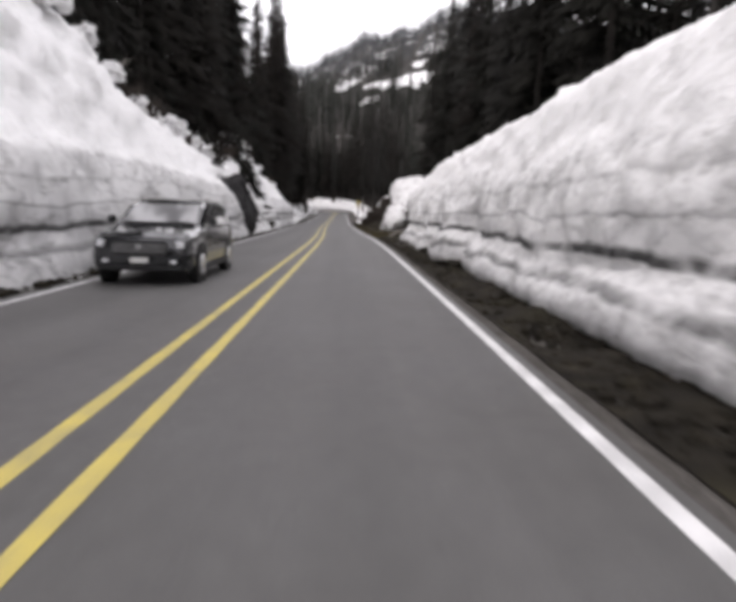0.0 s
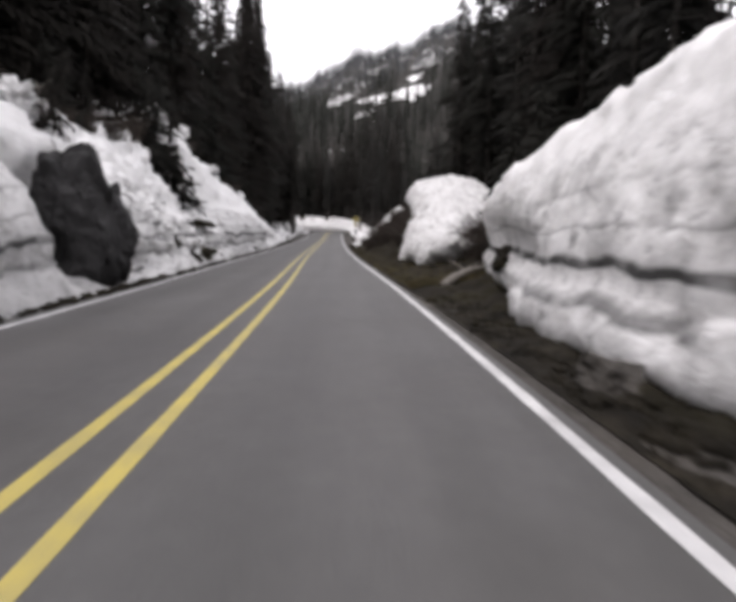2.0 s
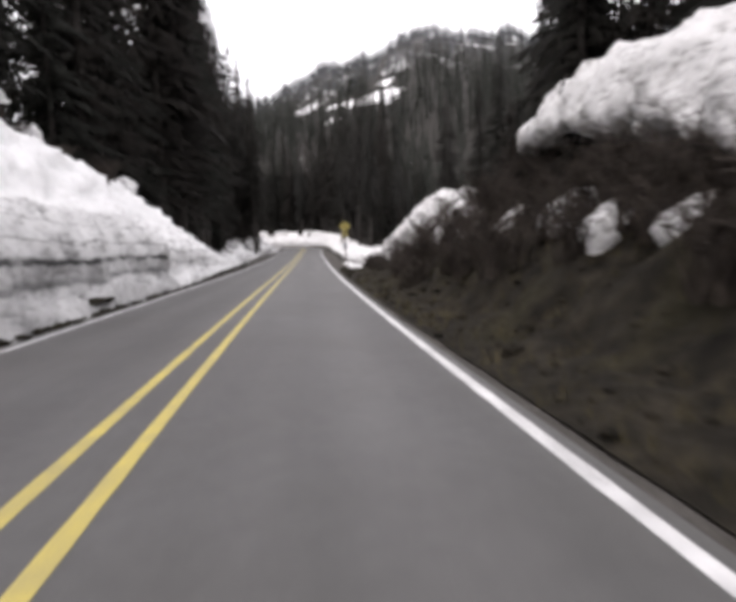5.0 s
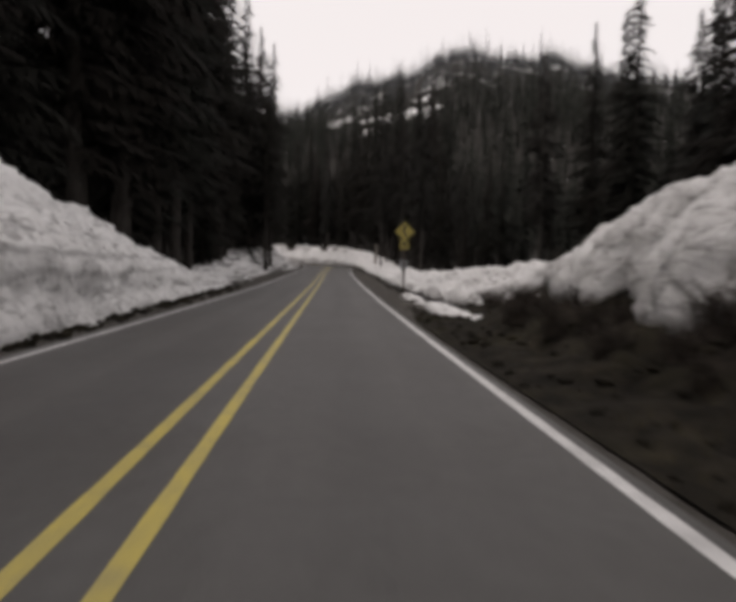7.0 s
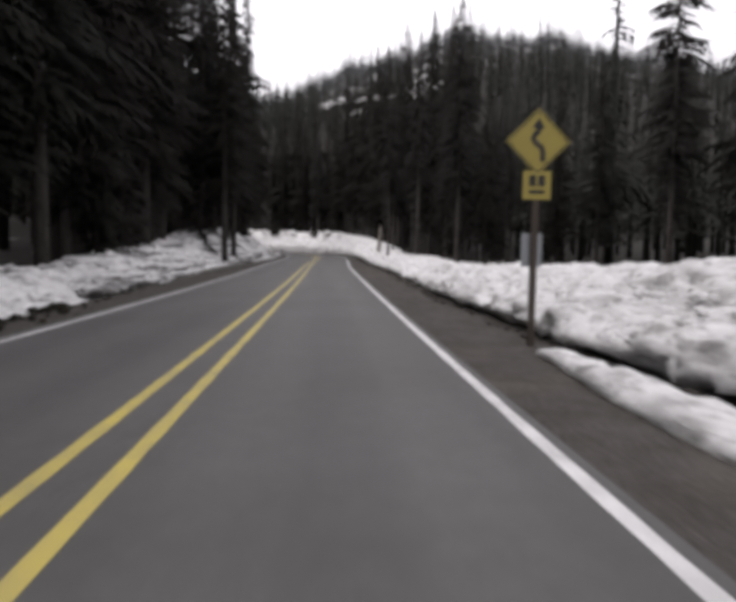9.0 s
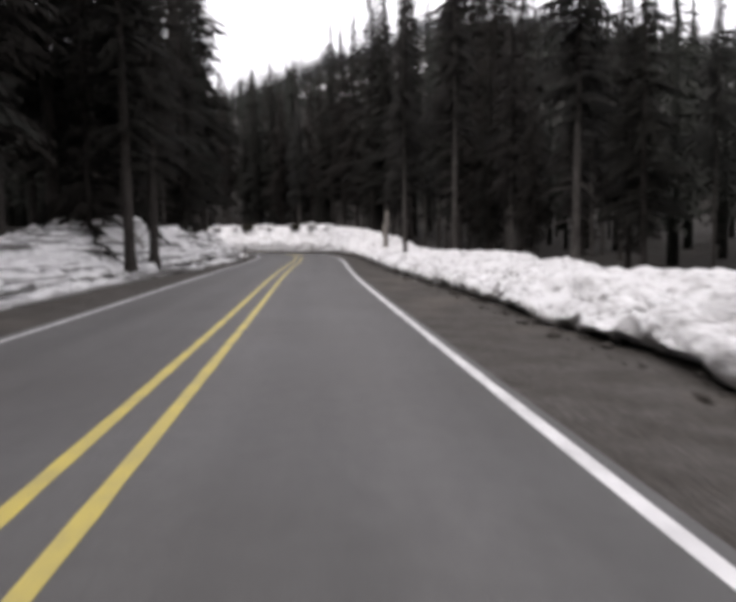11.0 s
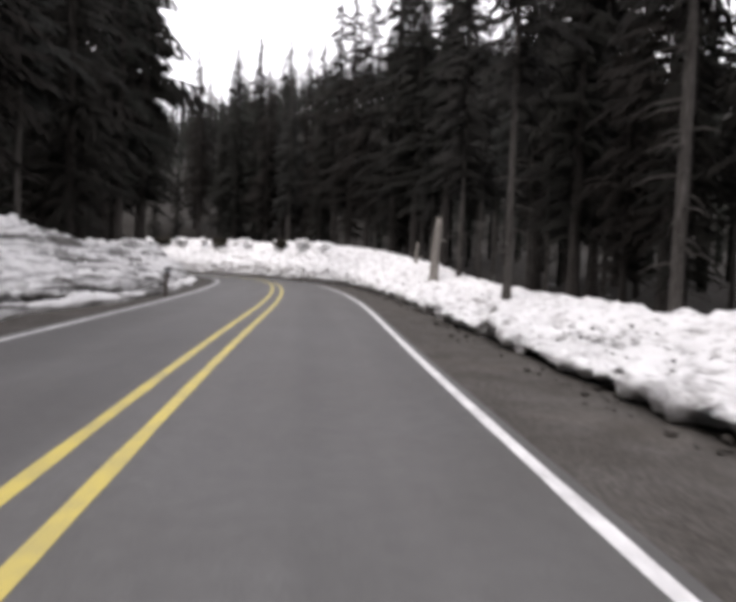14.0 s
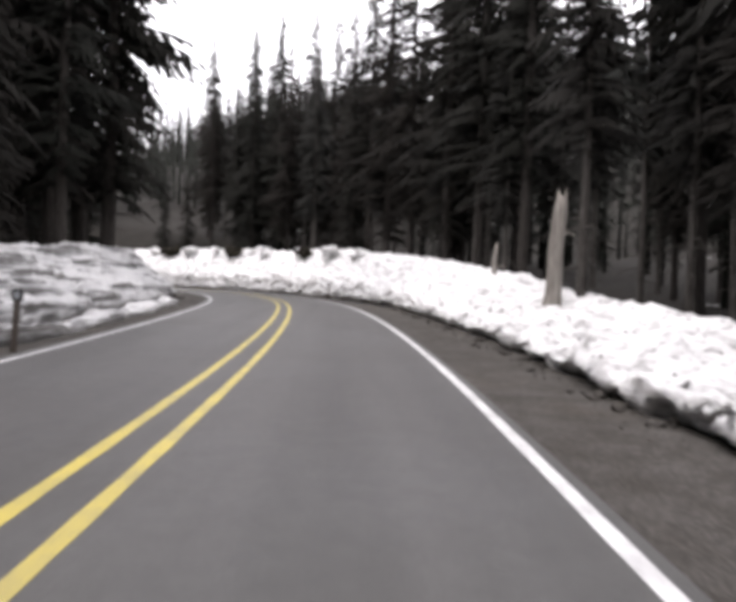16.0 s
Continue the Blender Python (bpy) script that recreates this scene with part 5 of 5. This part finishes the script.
def warning_sign(s, d):
    e = new("warning_sign")
    e.matrix_basis = pose(*road(s, d, 0.07), 0, 0, turn(s))
    part("post", box(bmesh.new(), -0.05, 0.05, -0.05, 0.05, -0.52, 3.75, 0.008), DARKWOOD, e, "dark wooden post")
    p = part("diamond_panel", prism(rounded(0, 3.2, 0.76, 0.76, 0.05, 45), -0.062, -0.057), SIGNY, e, "yellow diamond panel")
    inner = rounded(0, 3.2, 0.68, 0.68, 0.04, 45)
    outer = rounded(0, 3.2, 0.72, 0.72, 0.04, 45)
    v = [(x, -0.065, z) for x, z in outer] + [(x, -0.065, z) for x, z in inner]
    n = len(outer)
    part("border", mesh("border", v, [(k, (k + 1) % n, n + (k + 1) % n, n + k) for k in range(n)], SIGNK), None, p)
    path = [(0.08, 2.88), (0.08, 3.02), (0.06, 3.10), (-0.04, 3.17), (-0.09, 3.24), (-0.06, 3.31), (0.0, 3.36), (0.0, 3.42)]
    vs_ = []
    for k, (x, z) in enumerate(path):
        a, b = path[max(k - 1, 0)], path[min(k + 1, len(path) - 1)]
        t = Vector((b[0] - a[0], b[1] - a[1])).normalized() * 0.045
        vs_ += [(x - t.y, -0.066, z + t.x), (x + t.y, -0.066, z - t.x)]
    fs_ = [(2 * k, 2 * k + 1, 2 * k + 3, 2 * k + 2) for k in range(len(path) - 1)]
    m0 = len(vs_)
    vs_ += [(-0.11, -0.066, 3.41), (0.11, -0.066, 3.41), (0.0, -0.066, 3.58)]
    fs_.append((m0, m0 + 1, m0 + 2))
    part("curve_arrow", mesh("curve_arrow", vs_, fs_, SIGNK), None, p, "black winding arrow")
    q = part("speed_panel", prism(rounded(0, 2.50, 0.46, 0.46, 0.03), -0.062, -0.057), SIGNY, e, "yellow square plate under the diamond")
    for x0, x1, z0, z1 in ((-0.13, -0.02, 2.48, 2.66), (0.02, 0.13, 2.48, 2.66), (-0.13, 0.13, 2.36, 2.42)):
        part("text_bar", mesh("text_bar", [(x0, -0.066, z0), (x1, -0.066, z0), (x1, -0.066, z1), (x0, -0.066, z1)], [(0, 1, 2, 3)], SIGNK), None, q)
    m = part("marker_plate", prism(rounded(-0.02, 1.45, 0.34, 0.55, 0.02), 0.052, 0.058), SIGNBACK, e, "grey metal plate facing away")
    part("bolt", prism(rounded(0, 3.2, 0.03, 0.03, 0.012), -0.072, -0.066), STEEL, p)
    return tagged(e, "yellow diamond curve warning sign on a dark post", "road sign")


warning_sign(115.9, 4.92)


def delineator(s, d, label):
    e = new("marker_post")
    e.matrix_basis = pose(*road(s, d, -0.06), 0, 3, turn(s))
    part("post", box(bmesh.new(), -0.05, 0.05, -0.02, 0.02, -0.3, 1.0, 0.006), DARKWOOD, e)
    p = part("cap", box(bmesh.new(), -0.085, 0.085, -0.03, 0.03, 0.86, 1.06, 0.012), BLACK, e)
    part("reflector", prism(rounded(0, 0.96, 0.09, 0.12, 0.02), -0.036, -0.031), SIGNBACK, p, "dull grey reflector")
    return tagged(e, label, "marker post", "marker posts")


delineator(177.6, -3.95, "dark roadside marker post in the snow edge")
delineator(211.0, 5.0, "dark roadside marker post in the snow edge")

# ---- oncoming car ----


def loft(sections):
    """Closed skin through sections of equal length, capped."""
    n = len(sections[0])
    v = [p for sec in sections for p in sec]
    f = [(i * n + k, i * n + (k + 1) % n, (i + 1) * n + (k + 1) % n, (i + 1) * n + k) for i in range(len(sections) - 1) for k in range(n)]
    f.append(tuple(range(n)))
    f.append(tuple((len(sections) - 1) * n + k for k in range(n))[::-1])
    return v, f


def wheel(e, x, y, r=0.36, w_=0.24):
    t = new("wheel")
    t.parent = e
    t.matrix_basis = pose(x, y, r)
    bm = bmesh.new()
    bmesh.ops.create_cone(bm, cap_ends=True, segments=28, radius1=r, radius2=r, depth=w_, matrix=Matrix.Rotation(radians(90), 4, "Y"))
    bmesh.ops.bevel(bm, geom=[q for q in bm.edges if len(q.link_faces) == 2 and any(len(fc.verts) > 4 for fc in q.link_faces)], offset=0.04, segments=2, affect="EDGES")
    part("tyre", bm, TYRE, t)
    bm = bmesh.new()
    sx = 1 if x > 0 else -1
    bmesh.ops.create_cone(bm, cap_ends=True, segments=20, radius1=r * 0.62, radius2=r * 0.58, depth=0.03, matrix=Matrix.Translation((sx * (w_ / 2 + 0.005), 0, 0)) @ Matrix.Rotation(radians(90), 4, "Y"))
    for k in range(5):
        a = k * 2 * math.pi / 5
        m = Matrix.Translation((sx * (w_ / 2 + 0.025), 0, 0)) @ Matrix.Rotation(a, 4, "X") @ Matrix.Translation((0, 0, r * 0.3)) @ Matrix.Diagonal((0.02, 0.07, r * 0.5, 1))
        bmesh.ops.create_cube(bm, size=1, matrix=m)
    part("rim", bm, CHROME, t)


def suv(s, d):
    """Car with its nose towards -y, standing on z = 0."""
    e = new("car")
    e.matrix_basis = pose(*road(s, d, crown(d)), 0, 0, turn(s))

    def ring(y, hw, z0, z1, r=0.12, tuck=0.06):
        return [(-hw + tuck, y, z0), (hw - tuck, y, z0), (hw, y, z0 + r), (hw, y, (z0 + z1) / 2), (hw - 0.03, y, z1 - r * 0.6), (hw - r, y, z1), (0, y, z1 + 0.025), (-hw + r, y, z1), (-hw + 0.03, y, z1 - r * 0.6), (-hw, y, (z0 + z1) / 2), (-hw, y, z0 + r)]
    secs = [ring(-2.34, 0.74, 0.42, 0.72), ring(-2.26, 0.86, 0.30, 0.90), ring(-2.05, 0.92, 0.26, 0.98), ring(-1.5, 0.94, 0.28, 1.04), ring(-0.95, 0.945, 0.28, 1.10), ring(0.3, 0.945, 0.28, 1.10), ring(1.6, 0.945, 0.28, 1.10), ring(2.1, 0.92, 0.30, 1.08), ring(2.28, 0.84, 0.36, 1.02)]
    v, f = loft(secs)
    body = part("body", mesh("body", v, f, CARPAINT, False), None, e, "dark grey painted body")

    def top(y, hw, z):
        return [(-hw - 0.05, y, 1.06), (hw + 0.05, y, 1.06), (hw + 0.02, y, 1.1 + (z - 1.1) * 0.3), (hw - 0.06, y, z - 0.07), (hw - 0.14, y, z), (0, y, z + 0.02), (-hw + 0.14, y, z), (-hw + 0.06, y, z - 0.07), (-hw - 0.02, y, 1.1 + (z - 1.1) * 0.3)]
    v, f = loft([top(-1.05, 0.84, 1.12), top(-0.35, 0.80, 1.52), top(0.0, 0.78, 1.61), top(1.2, 0.78, 1.62), top(1.9, 0.78, 1.57), top(2.22, 0.82, 1.12)])
    part("cabin", mesh("cabin", v, f, CARPAINT), None, e, "dark roof and pillars")

    def quad(name, pts, material, lab, parent=e):
        return part(name, mesh(name, pts, [tuple(range(len(pts)))], material), None, parent, lab)
    quad("windscreen", [(-0.74, -1.04, 1.17), (0.74, -1.04, 1.17), (0.66, -0.37, 1.535), (-0.66, -0.37, 1.535)], GLASS, "dark reflecting windscreen")
    for sx in (-1, 1):
        quad("side_window", [(sx * 0.885, -0.75, 1.16), (sx * 0.885, 0.2, 1.16), (sx * 0.80, 0.2, 1.51), (sx * 0.82, -0.25, 1.49)], GLASS, "dark side window")
        quad("side_window", [(sx * 0.885, 0.28, 1.16), (sx * 0.885, 1.15, 1.16), (sx * 0.80, 1.15, 1.52), (sx * 0.80, 0.28, 1.52)], GLASS, "dark side window")
        quad("side_window", [(sx * 0.885, 1.23, 1.16), (sx * 0.87, 1.95, 1.18), (sx * 0.81, 1.75, 1.49), (sx * 0.80, 1.23, 1.51)], GLASS, "dark side window")
        part("headlight", box(bmesh.new(), sx * 0.80 - 0.16 * (sx > 0) - 0.0 * 1, sx * 0.80 + 0.16 * (sx < 0), -2.33, -2.15, 0.70, 0.86, 0.03), LAMP, e, "clear headlight")
        part("mirror", box(bmesh.new(), sx * 1.02 - 0.09, sx * 1.02 + 0.09, -0.86, -0.74, 1.12, 1.28, 0.03), CARPAINT, e)
        part("roof_rail", box(bmesh.new(), sx * 0.66 - 0.02, sx * 0.66 + 0.02, -0.1, 1.8, 1.60, 1.66, 0.008), CHROME, e)
        part("fog_lamp", box(bmesh.new(), sx * 0.62 - 0.07, sx * 0.62 + 0.07, -2.355, -2.25, 0.42, 0.52, 0.02), LAMP, e)
        part("door_handle", box(bmesh.new(), sx * 0.95 - 0.015, sx * 0.95 + 0.015, 0.05, 0.2, 0.93, 0.96, 0.006), CHROME, e)
        part("sill", box(bmesh.new(), sx * 0.93 - 0.03, sx * 0.93 + 0.03, -1.1, 1.2, 0.24, 0.36, 0.015), BLACK, e)
        for y in (-1.42, 1.42):
            wheel(e, sx * 0.84, y)
            bm = bmesh.new()
            bmesh.ops.create_cone(bm, cap_ends=True, segments=24, radius1=0.43, radius2=0.43, depth=0.02, matrix=Matrix.Translation((sx * 0.944, y, 0.38)) @ Matrix.Rotation(radians(90), 4, "Y"))
            part("wheel_arch", bm, BLACK, e)
    gr = part("grille", box(bmesh.new(), -0.5, 0.5, -2.37, -2.3, 0.58, 0.84, 0.02), BLACK, e)
    for z in (0.65, 0.71, 0.77):
        part("slat", box(bmesh.new(), -0.48, 0.48, -2.385, -2.365, z - 0.008, z + 0.008), CHROME, gr)
    part("emblem", prism(rounded(0, 0.74, 0.12, 0.09, 0.03), -2.41, -2.38), CHROME, gr)
    part("number_plate", box(bmesh.new(), -0.16, 0.16, -2.385, -2.36, 0.44, 0.54), PLATE, e, "white number plate")
    part("bumper", box(bmesh.new(), -0.80, 0.80, -2.36, -2.2, 0.30, 0.42, 0.04), BLACK, e)
    return tagged(e, "dark grey sport utility car in the oncoming lane", "car")


suv(14.4, -2.27)
